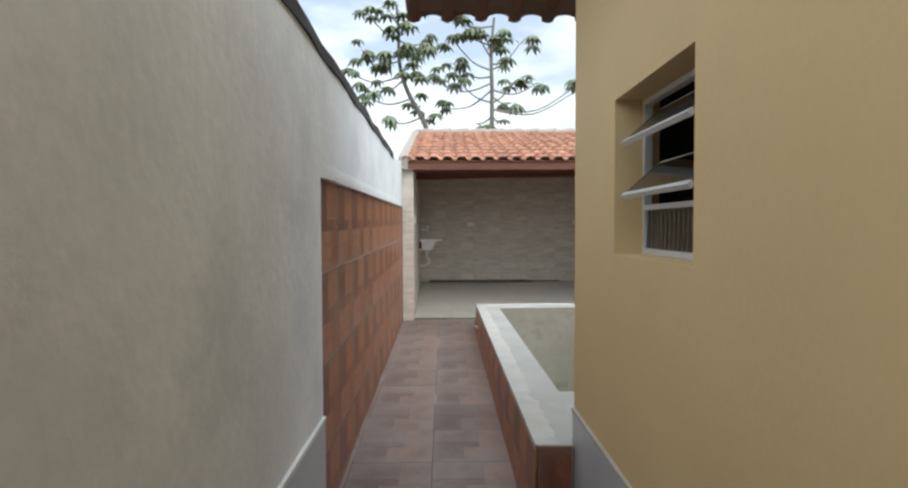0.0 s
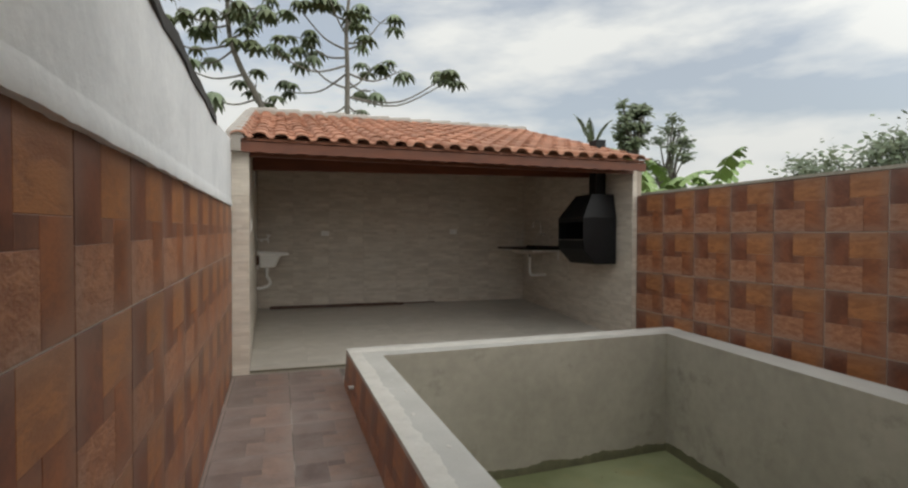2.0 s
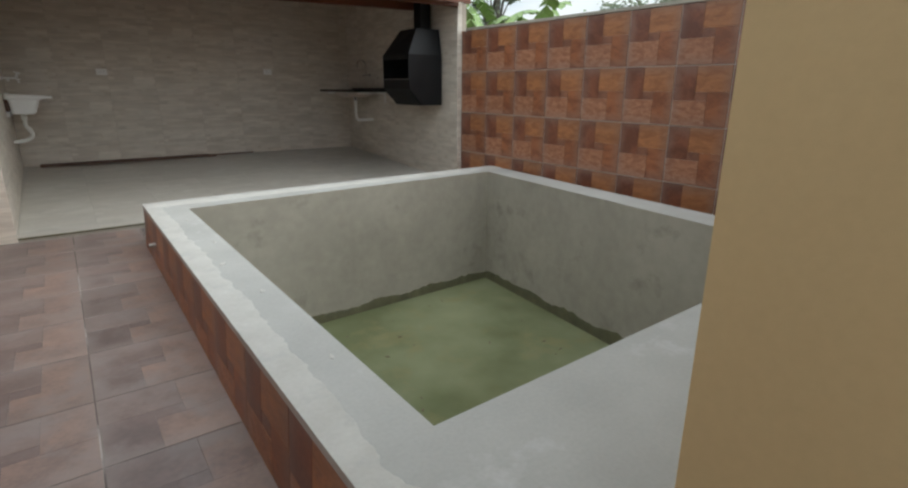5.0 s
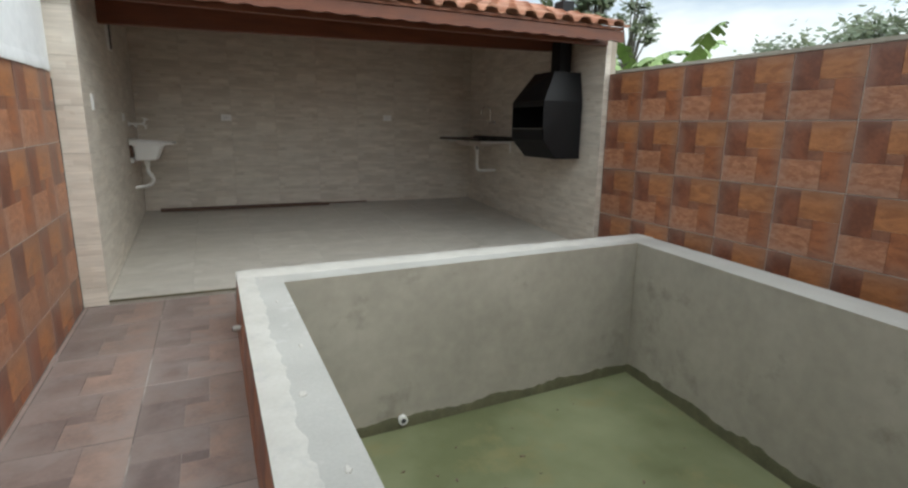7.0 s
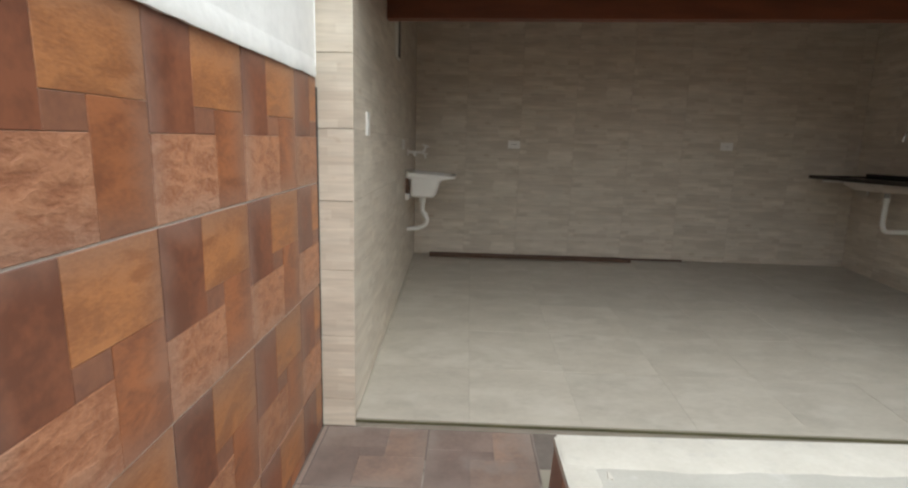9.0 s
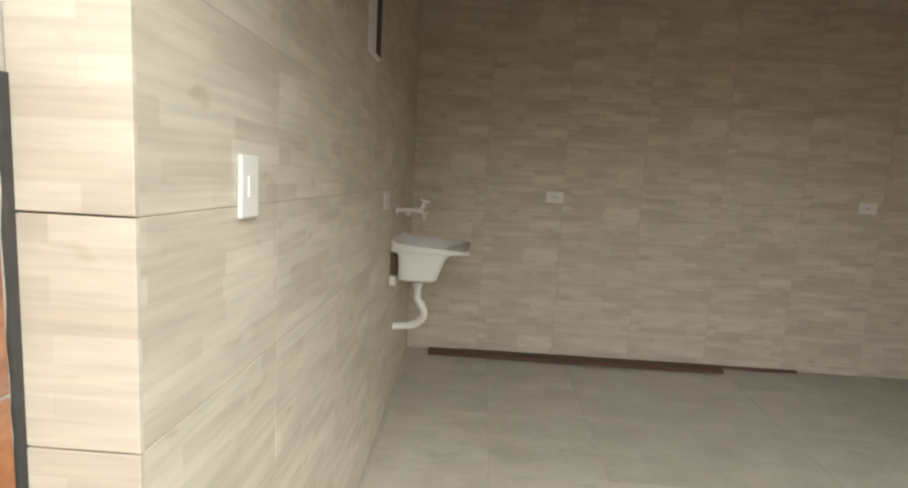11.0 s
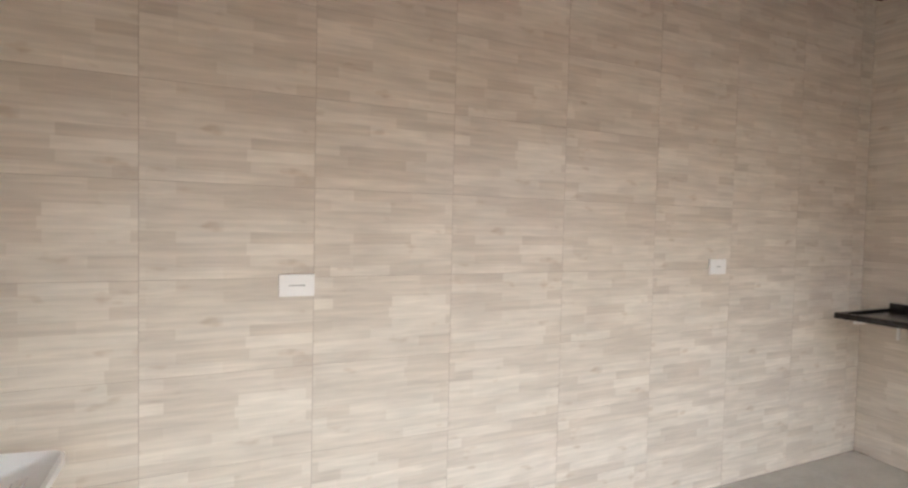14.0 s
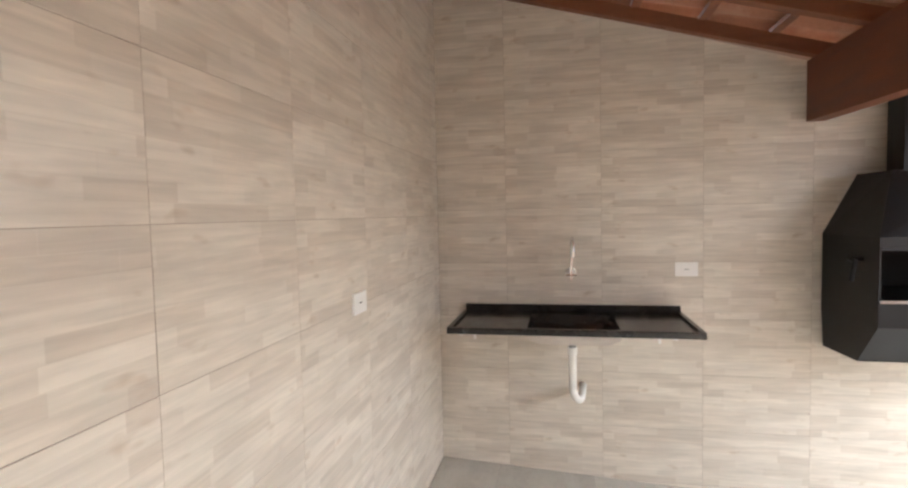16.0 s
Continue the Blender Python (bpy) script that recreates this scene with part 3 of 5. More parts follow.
s = Shape()
v, f = [], []
for i in range(90):
    z = -0.06 + i * 1.67 / 89
    w = 0.006 + 0.005 * noise.noise((z * 14, 2, 0)) + 0.003 * noise.noise((z * 45, 5, 0))
    v += [(TILE_L, 8.622 - w, z), (TILE_L + 0.0065, 8.624 - w, z), (TILE_L + 0.0065, 8.636, z)]
    if i:
        a = 3 * i
        f += [(a - 3, a - 2, a + 1, a), (a - 2, a - 1, a + 2, a + 1)]
s.add(v, f)
part("end_joint", s, M["dark_sheet"], wall_left, "ragged dark mortar joint where the tiles end")

s = Shape()
s.prism([(RIGHT0, SHED_Y + 0.085), (RIGHT1, 3.6), (RIGHT1 + 0.15, 3.6), (RIGHT0 + 0.15, SHED_Y + 0.085)], -0.6, 1.895)
wall_right = structure("wall_right", s, M["grout"], "yard wall clad in brown stone-look tiles", "wall")
s = Shape().prism([(RIGHT0 - 0.012, SHED_Y), (RIGHT1 - 0.012, 3.6), (RIGHT1 + 0.18, 3.6), (RIGHT0 + 0.18, SHED_Y)], 1.896, 1.925)
part("coping", s, M["cement"], wall_right, "grey cement coping")

# ---- shed walls ----
s = Shape()
a0, a1, b0, b1, lo = 0.012, 0.012, SHED_L0 - 0.0022, SHED_L1 - 0.0022, -0.6
v = [(a0, SHED_Y, lo), (b0, SHED_Y, lo), (b1, BACK_Y, lo), (a1, BACK_Y, lo),
         (a0, SHED_Y, 2.24), (b0, SHED_Y, 2.24), (b1, BACK_Y, roof_z(BACK_Y) + 0.1), (a1, BACK_Y, roof_z(BACK_Y) + 0.1)]
s.add(v, [(3, 2, 1, 0), (4, 5, 6, 7), (0, 1, 5, 4), (1, 2, 6, 5), (2, 3, 7, 6), (3, 0, 4, 7)])
wall_shed_left = structure("wall_shed_west", s, M["pale_grout"], "shed side wall clad in pale wood-look tiles", "wall")
s = Shape()
lo = -0.6
a0, a1, b0, b1 = SHED_R0 + 0.0022, SHED_R1 + 0.0022, RIGHT0 + 0.06, RIGHT0 + 0.06
v = [(a0, POST_Y, lo), (b0, POST_Y, lo), (b1, BACK_Y, lo), (a1, BACK_Y, lo),
     (a0, POST_Y, 2.26), (b0, POST_Y, 2.26), (b1, BACK_Y, roof_z(BACK_Y) + 0.1), (a1, BACK_Y, roof_z(BACK_Y) + 0.1)]
s.add(v, [(3, 2, 1, 0), (4, 5, 6, 7), (0, 1, 5, 4), (1, 2, 6, 5), (2, 3, 7, 6), (3, 0, 4, 7)])
wall_shed_right = structure("wall_shed_east", s, [M["pale_grout"]], "shed side wall clad in pale wood-look tiles", "wall")
s = Shape().box(0.012, RIGHT0 + 0.06, BACK_Y + 0.0022, BACK_Y + 0.16, -0.6, roof_z(BACK_Y + 0.1) + 0.12)
wall_shed_back = structure("wall_shed_north", s, M["pale_grout"], "shed back wall clad in pale wood-look tiles", "wall")

# ---- house ----
HT = 2.66
WY0, WY1, WZ0, WZ1 = 2.112, 2.752, 1.250, 1.828
s = Shape()
hx = HOUSE_X
ys, zs, ends = (-7.0, WY0, WY1, HOUSE_Y), (-0.6, WZ0, WZ1, HT), (hx, hx + 0.17)
s.v = [(x, y, z) for x in ends for y in ys for z in zs]
for i in range(3):
    for k in range(3):
        if (i, k) == (1, 1):
            continue
        P = lambda e, di, dk: e * 16 + (i + di) * 4 + k + dk
        s.f += [(P(0, 0, 0), P(0, 0, 1), P(0, 1, 1), P(0, 1, 0)), (P(1, 0, 0), P(1, 1, 0), P(1, 1, 1), P(1, 0, 1))]
        for di, dk, a, b in ((-1, 0, (0, 0), (0, 1)), (1, 0, (1, 1), (1, 0)), (0, -1, (1, 0), (0, 0)), (0, 1, (0, 1), (1, 1))):
            if (i + di, k + dk) == (1, 1) or not (0 <= i + di < 3 and 0 <= k + dk < 3):
                s.f.append((P(0, *b), P(0, *a), P(1, *a), P(1, *b)))
s.m = [0] * len(s.f)
wall_house = structure("wall_house", s, M["ochre"], "ochre painted house wall", "wall")
structure("wall_house_end", Shape().box(hx + 0.1702, 3.27, HOUSE_Y - 0.17, HOUSE_Y, -0.6, HT), M["ochre"], "ochre painted end wall of the house by the pool", "wall")
s = Shape().box(hx - 0.010, hx, -7.0, HOUSE_Y - 0.004, -0.4, 0.435).box(hx - 0.014, hx, -7.0, HOUSE_Y - 0.002, 0.435, 0.455, 1)
part("baseboard", s, [M["skirting"], M["plaster_edge"]], wall_house, "grey tiled skirting with a pale upper strip")
s = Shape().prism([(3.275, 3.1), (5.1, 3.1), (5.1, 4.46), (4.60, 4.46), (3.275, 4.02)], -0.6, HT)
wall_ext = structure("wall_extension", s, M["tile_dark"], "brown tiled projecting part of the house", "wall")
# added shallow box behind the window; its colour carries the room's shade
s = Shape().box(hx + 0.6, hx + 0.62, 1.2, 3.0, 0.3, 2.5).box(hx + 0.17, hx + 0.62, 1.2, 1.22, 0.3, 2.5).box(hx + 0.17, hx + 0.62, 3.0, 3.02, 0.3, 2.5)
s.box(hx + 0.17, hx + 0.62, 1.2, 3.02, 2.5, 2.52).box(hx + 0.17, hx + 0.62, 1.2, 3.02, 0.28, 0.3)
structure("wall_room", s, M["room_shade"], "shallow box in a dark colour for the unlit room behind the window", "wall")
# unseen wall added behind the start to cut sky light in the passage
s = Shape().box(-0.16, hx + 0.17, -7.15, -7.0, -0.6, 2.66)
structure("wall_front", s, M["white_paint"], "plain unseen wall added to dim the side passage", "wall")

# house roof; its unseen side overhang over the passage is added to cut light
s = Shape().prism([(0.72, -7.0), (5.3, -7.0), (5.3, 3.20), (0.72, 3.20)], [4.52, 4.52, 2.697, 2.697], [4.56, 4.56, 2.737, 2.737])
# eave at the pool end
s.prism([(0.47, 3.20), (5.3, 3.20), (5.3, 3.86), (0.47, 3.86)], [2.717, 2.717, 2.60, 2.60], [2.737, 2.737, 2.62, 2.62])
house_roof = structure("house_roof", s, M["old_wood"], "dark stained roof overhang with clay tiles", "roof")

# window of the house
win = tagged(new("window_1"), "white aluminium awning window with two tilted panes", "window", "", "structure")
gx = hx + 0.105
fw = 0.022
s = Shape().box(gx, gx + 0.03, WY0 + 0.002, WY0 + fw, WZ0 + 0.002, WZ1 - 0.002).box(gx, gx + 0.03, WY1 - fw, WY1 - 0.002, WZ0 + 0.002, WZ1 - 0.002)
s.box(gx, gx + 0.03, WY0 + fw, WY1 - fw, WZ0 + 0.002, WZ0 + fw).box(gx, gx + 0.03, WY0 + fw, WY1 - fw, WZ1 - fw, WZ1 - 0.002)
s.box(gx, gx + 0.03, WY0 + fw, WY1 - fw, WZ0 + 0.165, WZ0 + 0.182)
part("window_frame", s, M["aluminium"], win)
s = Shape().box(gx + 0.012, gx + 0.017, WY0 + fw, WY1 - fw, WZ0 + fw, WZ0 + 0.165)
part("pane", s, M["ribbed"], win, "ribbed fixed pane").visible_shadow = False
for zt in (1.525, 1.715):
    w = 0.262
    q = part("sash", Shape().box(-0.009, 0.009, -w, w, -0.098, -0.080, b=0.002).box(-0.003, 0.003, -w + 0.012, w - 0.012, 0.080, 0.090), M["aluminium"], win)
    q.matrix_world = pose(1.353, 2.40, zt, 0, 48, 0)
    part("pane", Shape().box(-0.0025, 0.0025, -w + 0.004, w - 0.004, -0.080, 0.0795), M["glass"], q, "dark tinted tilted pane").visible_shadow = False
    part("gasket", Shape().box(-0.004, 0.004, -w, -w + 0.0035, -0.080, 0.09).box(-0.004, 0.004, w - 0.0035, w, -0.080, 0.09), M["socket"], q, "black rubber edge of the pane")

# ---- pool ----
outer = [(1.09, 3.30), (1.265, 3.30), (1.265, 3.360), (3.27, 3.360), (3.27, 4.03), (4.57, 4.47), (4.91, 8.12), (1.08, 8.035)]
inner = [(1.375, 4.14), (2.70, 4.185), (3.00, 4.195), (3.24, 4.21), (3.48, 4.25), (3.78, 4.335), (4.04, 4.45), (4.17, 4.53), (4.262, 4.60), (4.58, 7.80), (1.355, 7.655)]
pool = thing("swimming_pool", "raw cement pool with brown tiled outer side and green water", "pool")


def ring(outer, inner, z0, z1, slots=(0, 0, 0)):
    """A slab with a hole: top, outer side and inner side."""
    bm = bmesh.new()
    loops = []
    for poly in (outer, inner):
        vs = [bm.verts.new((x, y, z1)) for x, y in poly]
        loops.append([bm.edges.new((vs[i], vs[(i + 1) % len(vs)])) for i in range(len(vs))])
    bmesh.ops.triangle_fill(bm, use_beauty=True, use_dissolve=True, edges=loops[0] + loops[1])
    bmesh.ops.recalc_face_normals(bm, faces=bm.faces)
    if bm.faces and bm.faces[0].normal.z < 0:
        bmesh.ops.reverse_faces(bm, faces=bm.faces)
    sh = Shape().take(bm, slots[0])
    for poly, slot, flip in ((outer, slots[1], False), (inner, slots[2], True)):
        for i in range(len(poly)):
            (x0, y0), (x1, y1) = poly[i], poly[(i + 1) % len(poly)]
            q = [(x0, y0, z0), (x1, y1, z0), (x1, y1, z1), (x0, y0, z1)]
            sh.add(q, [(3, 2, 1, 0) if flip else (0, 1, 2, 3)], slot)
    return sh


part("shell", ring(outer, inner, -1.5, RIM, (1, 2, 0)), [M["cement"], M["rim_cement"], M["cement"]], pool, "raw grey cement basin")
s = Shape().prism([(1.36, 4.135)] + inner[1:9] + [(4.262, 4.612), (2.9, 4.548), (1.36, 4.500)], -1.45, -0.12)
part("bench", s, M["rim_cement"], pool, "smooth grey cement bench below the rim")
part("water", Shape().prism(inner, -1.5, WATER), M["pond"], pool, "still murky green water")
def waterline():
    sh = Shape()
    for i in range(len(inner)):
        (x0, y0), (x1, y1) = inner[i], inner[(i + 1) % len(inner)]
        d = Vector((x1 - x0, y1 - y0, 0))
        nn = Vector((-d.y, d.x, 0)).normalized() * 0.012
        n = max(2, int(d.length / 0.03))
        v, f = [], []
        for k in range(n + 1):
            p = Vector((x0, y0, 0)) + d * k / n
            h = 0.085 + 0.050 * noise.noise((p.x * 3.1, p.y * 3.1, 2)) + 0.022 * noise.noise((p.x * 14, p.y * 14, 5))
            h += 0.045 * min(1.0, max(0.0, (7.3 - p.y) / 1.5)) if p.x > 4.2 else 0.0
            v += [(p.x + nn.x * 1.6, p.y + nn.y * 1.6, WATER - 0.05), (p.x + nn.x, p.y + nn.y, WATER + h * 0.8), (p.x, p.y, WATER + h)]
            if k:
                a = 3 * k
                f += [(a - 3, a, a + 1, a - 2), (a - 2, a + 1, a + 2, a - 1)]
        sh.add(v, f)
    return sh


part("waterline", waterline(), M["algae"], pool, "dark uneven algae stain along the water", True)
# pale plaster run along the outer edge of the coping, with an uneven inner border
s = Shape()
v, f = [], []
N = 320
for i in range(N):
    y = 3.302 + (8.030 - 3.302) * i / (N - 1)
    xo = 1.09 - 0.0100 * (y - 3.262) / 4.77
    w = 0.112 + 0.045 * noise.noise((y * 2.3, 1, 0)) + 0.026 * noise.noise((y * 9, 4, 0)) + 0.012 * noise.noise((y * 31, 7, 0))
    h = 0.004 + 0.003 * noise.noise((y * 8, 9, 0))
    v += [(xo - 0.012, y, RIM - 0.03), (xo - 0.012, y, RIM + h), (xo + w - 0.01, y, RIM + h), (xo + w, y, RIM - 0.001)]
    if i:
        a = 4 * i
        f += [(a - 4 + k, a - 3 + k, a + k + 1, a + k) for k in range(3)]
s.add(v, [tuple(reversed(q)) for q in f])
part("plaster_border", s, M["plaster_edge"], pool, "pale plaster along the coping edge", True)
s = Shape()
v, f = [], []
for i in range(N):
    x = 1.08 + (4.90 - 1.08) * i / (N - 1)
    yo = 8.037 + 0.086 * (x - 1.08) / 3.83
    w = 0.20 + 0.02 * noise.noise((x * 2.3, 11, 0)) + 0.008 * noise.noise((x * 9, 14, 0))
    v += [(x, yo + 0.006, RIM - 0.03), (x, yo + 0.006, RIM + 0.006), (x, yo - w + 0.01, RIM + 0.006), (x, yo - w, RIM - 0.001)]
    if i:
        a = 4 * i
        f += [(a - 4 + k, a - 3 + k, a + k + 1, a + k) for k in range(3)]
s.add(v, f)
part("plaster_border", s, M["plaster_edge"], pool, "pale plaster along the coping edge", True)
random.seed(31)
for x, y, r in ((1.22, 7.80, 0.022), (1.30, 6.52, 0.022), (1.235, 6.04, 0.026), (1.29, 5.5, 0.02), (1.27, 7.25, 0.015), (1.30, 4.7, 0.02)):
    n = 11
    rad = [r * random.uniform(0.5, 1.15) for _ in range(n)]
    v = [(x + rad[k] * 0.7 * math.cos(6.283 * k / n), y + rad[k] * 1.4 * math.sin(6.283 * k / n), RIM - 0.001) for k in range(n)]
    v += [(x + (a - x) * 0.8, y + (b - y) * 0.8, RIM + 0.0035) for a, b, c in v]
    part("plaster_dab", Shape().add(v, [tuple(range(n, 2 * n))] + [(k, (k + 1) % n, n + (k + 1) % n, n + k) for k in range(n)]), M["plaster_edge"], pool, "dried plaster dab")
for k in range(30):
    x, y, a, r = random.uniform(1.7, 4.3), random.uniform(4.9, 7.5), random.uniform(0, 6.28), random.uniform(0.006, 0.024)
    d, e = Vector((math.cos(a), math.sin(a), 0)), Vector((-math.sin(a), math.cos(a), 0))
    c = Vector((x, y, WATER + 0.002))
    v = [c - d * r, c - e * r * 0.4, c + d * r, c + e * r * 0.4]
    lf = part("floating_leaf", Shape().add(v + [p + Vector((0, 0, 0.004)) for p in v], [(3, 2, 1, 0), (4, 5, 6, 7), (0, 1, 5, 4), (1, 2, 6, 5), (2, 3, 7, 6), (3, 0, 4, 7)]), M["old_wood"])
    tagged(lf, "small dead brown leaf floating on the pool water", "leaf", "leaves on the water")
s = Shape().tube([(2.20, 7.72, -0.945), (2.20, 7.652, -0.945)], 0.036, 16).tube([(2.20, 7.654, -0.945), (2.20, 7.649, -0.945)], 0.020, 12, 1)
part("pipe_end", s, [M["pvc"], M["socket"]], pool, "white plastic inlet pipe")
s = Shape().tube([(1.10, 7.42, 0.085), (1.015, 7.42, 0.085)], 0.018, 12).tube([(1.017, 7.42, 0.085), (1.012, 7.42, 0.085)], 0.012, 12, 1)
part("pipe_end", s, [M["rim_cement"], M["socket"]], pool, "short dull grey overflow pipe")

# ---- shed roof ----
X0, X1 = 0.02, 4.86
EAVE = 8.50
roof = tagged(new("shed_roof"), "single-slope clay tile roof on red-stained timber", "roof", "", "structure")
s = Shape()
v, f = [], []
wave = (X1 - X0) / 24
for i in range(24 * 8 + 1):
    x = X0 + i * wave / 8
    zb = 2.186 + 0.011 * max(0.0, math.sin(6.2832 * (i / 8 - 0.05))) ** 0.6 + 0.004 * noise.noise((x * 3, 0, 0))
    v += [(x, 8.535, zb), (x, 8.535, 2.290), (x, 8.565, 2.290), (x, 8.565, zb)]
    if i:
        a = 4 * i
        f += [(a - 4, a, a + 1, a - 3), (a - 3, a + 1, a + 2, a - 2), (a - 2, a + 2, a + 3, a - 1), (a - 1, a + 3, a, a - 4)]
s.add(v, f + [(0, 1, 2, 3), (len(v) - 1, len(v) - 2, len(v) - 3, len(v) - 4)])
part("fascia_board", s, M["beam"], roof, "red-stained front board with a scalloped lower edge")
s = Shape().box(SHED_L0, SHED_R0, 8.70, 8.76, 2.17, 2.33, b=0.004)
part("front_beam", s, M["beam"], roof, "red-stained front beam")
xa, xb, zt = SHED_L0 - 0.02, SHED_R1 + 0.03, roof_z(9.74)
s = Shape().add([(xa, 9.70, 2.150), (xb, 9.70, 2.235), (xb, 9.79, 2.235), (xa, 9.79, 2.150), (xa, 9.70, zt), (xb, 9.70, zt), (xb, 9.79, zt), (xa, 9.79, zt)],
                [(3, 2, 1, 0), (4, 5, 6, 7), (0, 1, 5, 4), (1, 2, 6, 5), (2, 3, 7, 6), (3, 0, 4, 7)])
part("purlin", s, M["beam"], roof, "red-stained middle beam")
s = Shape().box(SHED_L1 - 0.02, SHED_R1 + 0.03, 11.80, 11.865, roof_z(11.82) - 0.03, roof_z(11.82), b=0.004)
part("purlin", s, M["beam"], roof, "red-stained rear beam")
RAFT_H = 0.075
for i in range(10):
    x = 0.26 + i * (4.735 - 0.26) / 9
    v = [(x - 0.03, 8.567, roof_z(8.567)), (x + 0.03, 8.567, roof_z(8.567)), (x + 0.03, 12.0, roof_z(12.0)), (x - 0.03, 12.0, roof_z(12.0))]
    v += [(a, b, c + RAFT_H) for a, b, c in v]
    part("rafter", Shape().add(v, [(3, 2, 1, 0), (4, 5, 6, 7), (0, 1, 5, 4), (1, 2, 6, 5), (2, 3, 7, 6), (3, 0, 4, 7)]), M["rafter"], roof)
ROWS, COLS = 10, 24
GA = (12.08 - EAVE) / ROWS
for r in range(ROWS + 1):
    y = EAVE + 0.05 + r * GA
    z = roof_z(y) + RAFT_H
    part("batten", Shape().box(0.03, 4.84, y - 0.025, y + 0.025, z - 0.002, z + 0.022), M["rafter"], roof)

# ---- trees ----
def palmate(sh, at, size, face, droop, slot=0, lobes=9):
    """One cecropia leaf: separate lobes round the stalk that hang down at their tips."""
    at = Vector(at)
    for k in range(lobes):
        a = face + math.pi * 2 * (k + 0.5) / lobes * 0.94
        d = Vector((math.cos(a), math.sin(a), 0))
        side = Vector((-d.y, d.x, 0))
        ln = size * random.uniform(0.8, 1.05)
        pts = []
        for j, wd in enumerate((0.03, 0.13, 0.165, 0.12, 0.0)):
            q = j / 4
            c = at + d * ln * q * (1 - 0.25 * q * droop) + Vector((0, 0, 0.12 * ln * q - droop * ln * q * q * 0.75))
            pts.append((c, wd * ln))
        v = []
        for c, wd in pts[:-1]:
            v += [c + side * wd - Vector((0, 0, wd * 0.35)), c, c - side * wd - Vector((0, 0, wd * 0.35))]
        v.append(pts[-1][0])
        f = []
        for j in range(3):
            b = 3 * j
            f += [(b, b + 1, b + 4, b + 3), (b + 1, b + 2, b + 5, b + 4)]
        f += [(9, 10, 12), (10, 11, 12)]
        sh.add(v, f, slot)


def cecropia(base, trunk, limbs, seed, r0):
    random.seed(seed)
    tree = thing("tree", "tall thin tree with large drooping palmate leaves behind the shed", "tree", "trees behind the shed", base)
    y = base[1]
    tp = arc([(x - base[0], 0, z - base[2]) for x, z in trunk], 6)
    wood = Shape().tube(tp, [r0 * (1 - 0.65 * i / (len(tp) - 1)) for i in range(len(tp))], 8)
    leaves = Shape()
    for z0, x1, z1, count in limbs:
        p0 = min(tp, key=lambda p: abs(p.z - (z0 - base[2])))
        p1 = Vector((x1 - base[0], random.uniform(-0.8, 0.8), z1 - base[2] - 0.1))
        mid = (p0 + p1) / 2 + Vector((0, 0, -0.16 * abs(p1.x - p0.x)))
        path = arc([p0, mid, p1], 5)
        wood.tube(path, [0.024 - 0.012 * i / (len(path) - 1) for i in range(len(path))], 6)
        for c in range(count):
            a = random.uniform(0, 6.28)
            tip = p1 + Vector((math.cos(a) * random.uniform(0.05, 0.42), math.sin(a) * 0.35, random.uniform(-0.1, 0.28)))
            wood.tube([p1, (p1 + tip) / 2 + Vector((0, 0, 0.05)), tip], 0.008, 4)
            palmate(leaves, tip, random.uniform(0.29, 0.41), random.uniform(0, 6.28), random.uniform(0.75, 1.25), 0 if random.random() < 0.75 else 1)
    part("trunk", wood, M["bark"], tree, "slender pale grey trunk and limbs", True)
    part("crown", leaves, [M["leaf_dark"], M["leaf"]], tree, "open crown of dark green palmate leaves")
    return tree


cecropia((0.45, 15.0, -1.6), [(0.45, -1.6), (0.30, 2.5), (0.19, 3.9), (-0.30, 4.9), (-0.52, 5.6), (-0.56, 6.6), (-0.6, 7.2)],
         [(4.3, -0.9, 4.25, 3), (4.2, 0.28, 4.35, 2), (4.5, -0.02, 4.85, 3), (4.7, -1.45, 4.85, 3), (5.2, -1.2, 5.2, 4), (5.3, -0.08, 5.45, 3), (5.4, -2.0, 5.65, 3),
          (5.5, 0.05, 6.0, 4), (5.6, -0.55, 5.8, 4), (5.7, -1.05, 6.0, 4), (6.0, -1.6, 6.3, 4), (6.2, -1.25, 6.8, 3), (6.2, 0.25, 6.6, 4), (6.8, -0.8, 7.1, 4), (6.4, -0.4, 6.5, 4), (6.9, -0.1, 7.2, 3)], 4, 0.085)
cecropia((2.0, 15.0, -1.6), [(2.0, -1.6), (1.98, 2.5), (1.92, 3.9), (1.92, 5.0), (1.90, 6.0), (1.98, 6.9)],
         [(4.5, 4.15, 5.05, 4), (4.55, 4.35, 5.35, 3), (4.3, 1.5, 4.25, 2), (4.3, 2.2, 4.25, 2), (4.6, 2.5, 5.35, 3), (4.9, 2.45, 4.75, 3), (5.0, 3.1, 5.3, 4), (5.2, 0.45, 5.1, 4), (5.0, 0.8, 4.75, 4),
          (4.7, 1.0, 5.5, 4), (5.4, 1.1, 5.75, 4), (5.5, 0.95, 6.35, 4), (5.5, 2.7, 6.4, 4), (5.6, 2.3, 5.9, 3), (5.8, 1.5, 6.5, 4), (6.0, 2.0, 6.3, 4), (6.2, 1.2, 6.8, 3), (6.4, 2.3, 6.7, 4), (6.6, 0.7, 6.85, 3)], 9, 0.085)


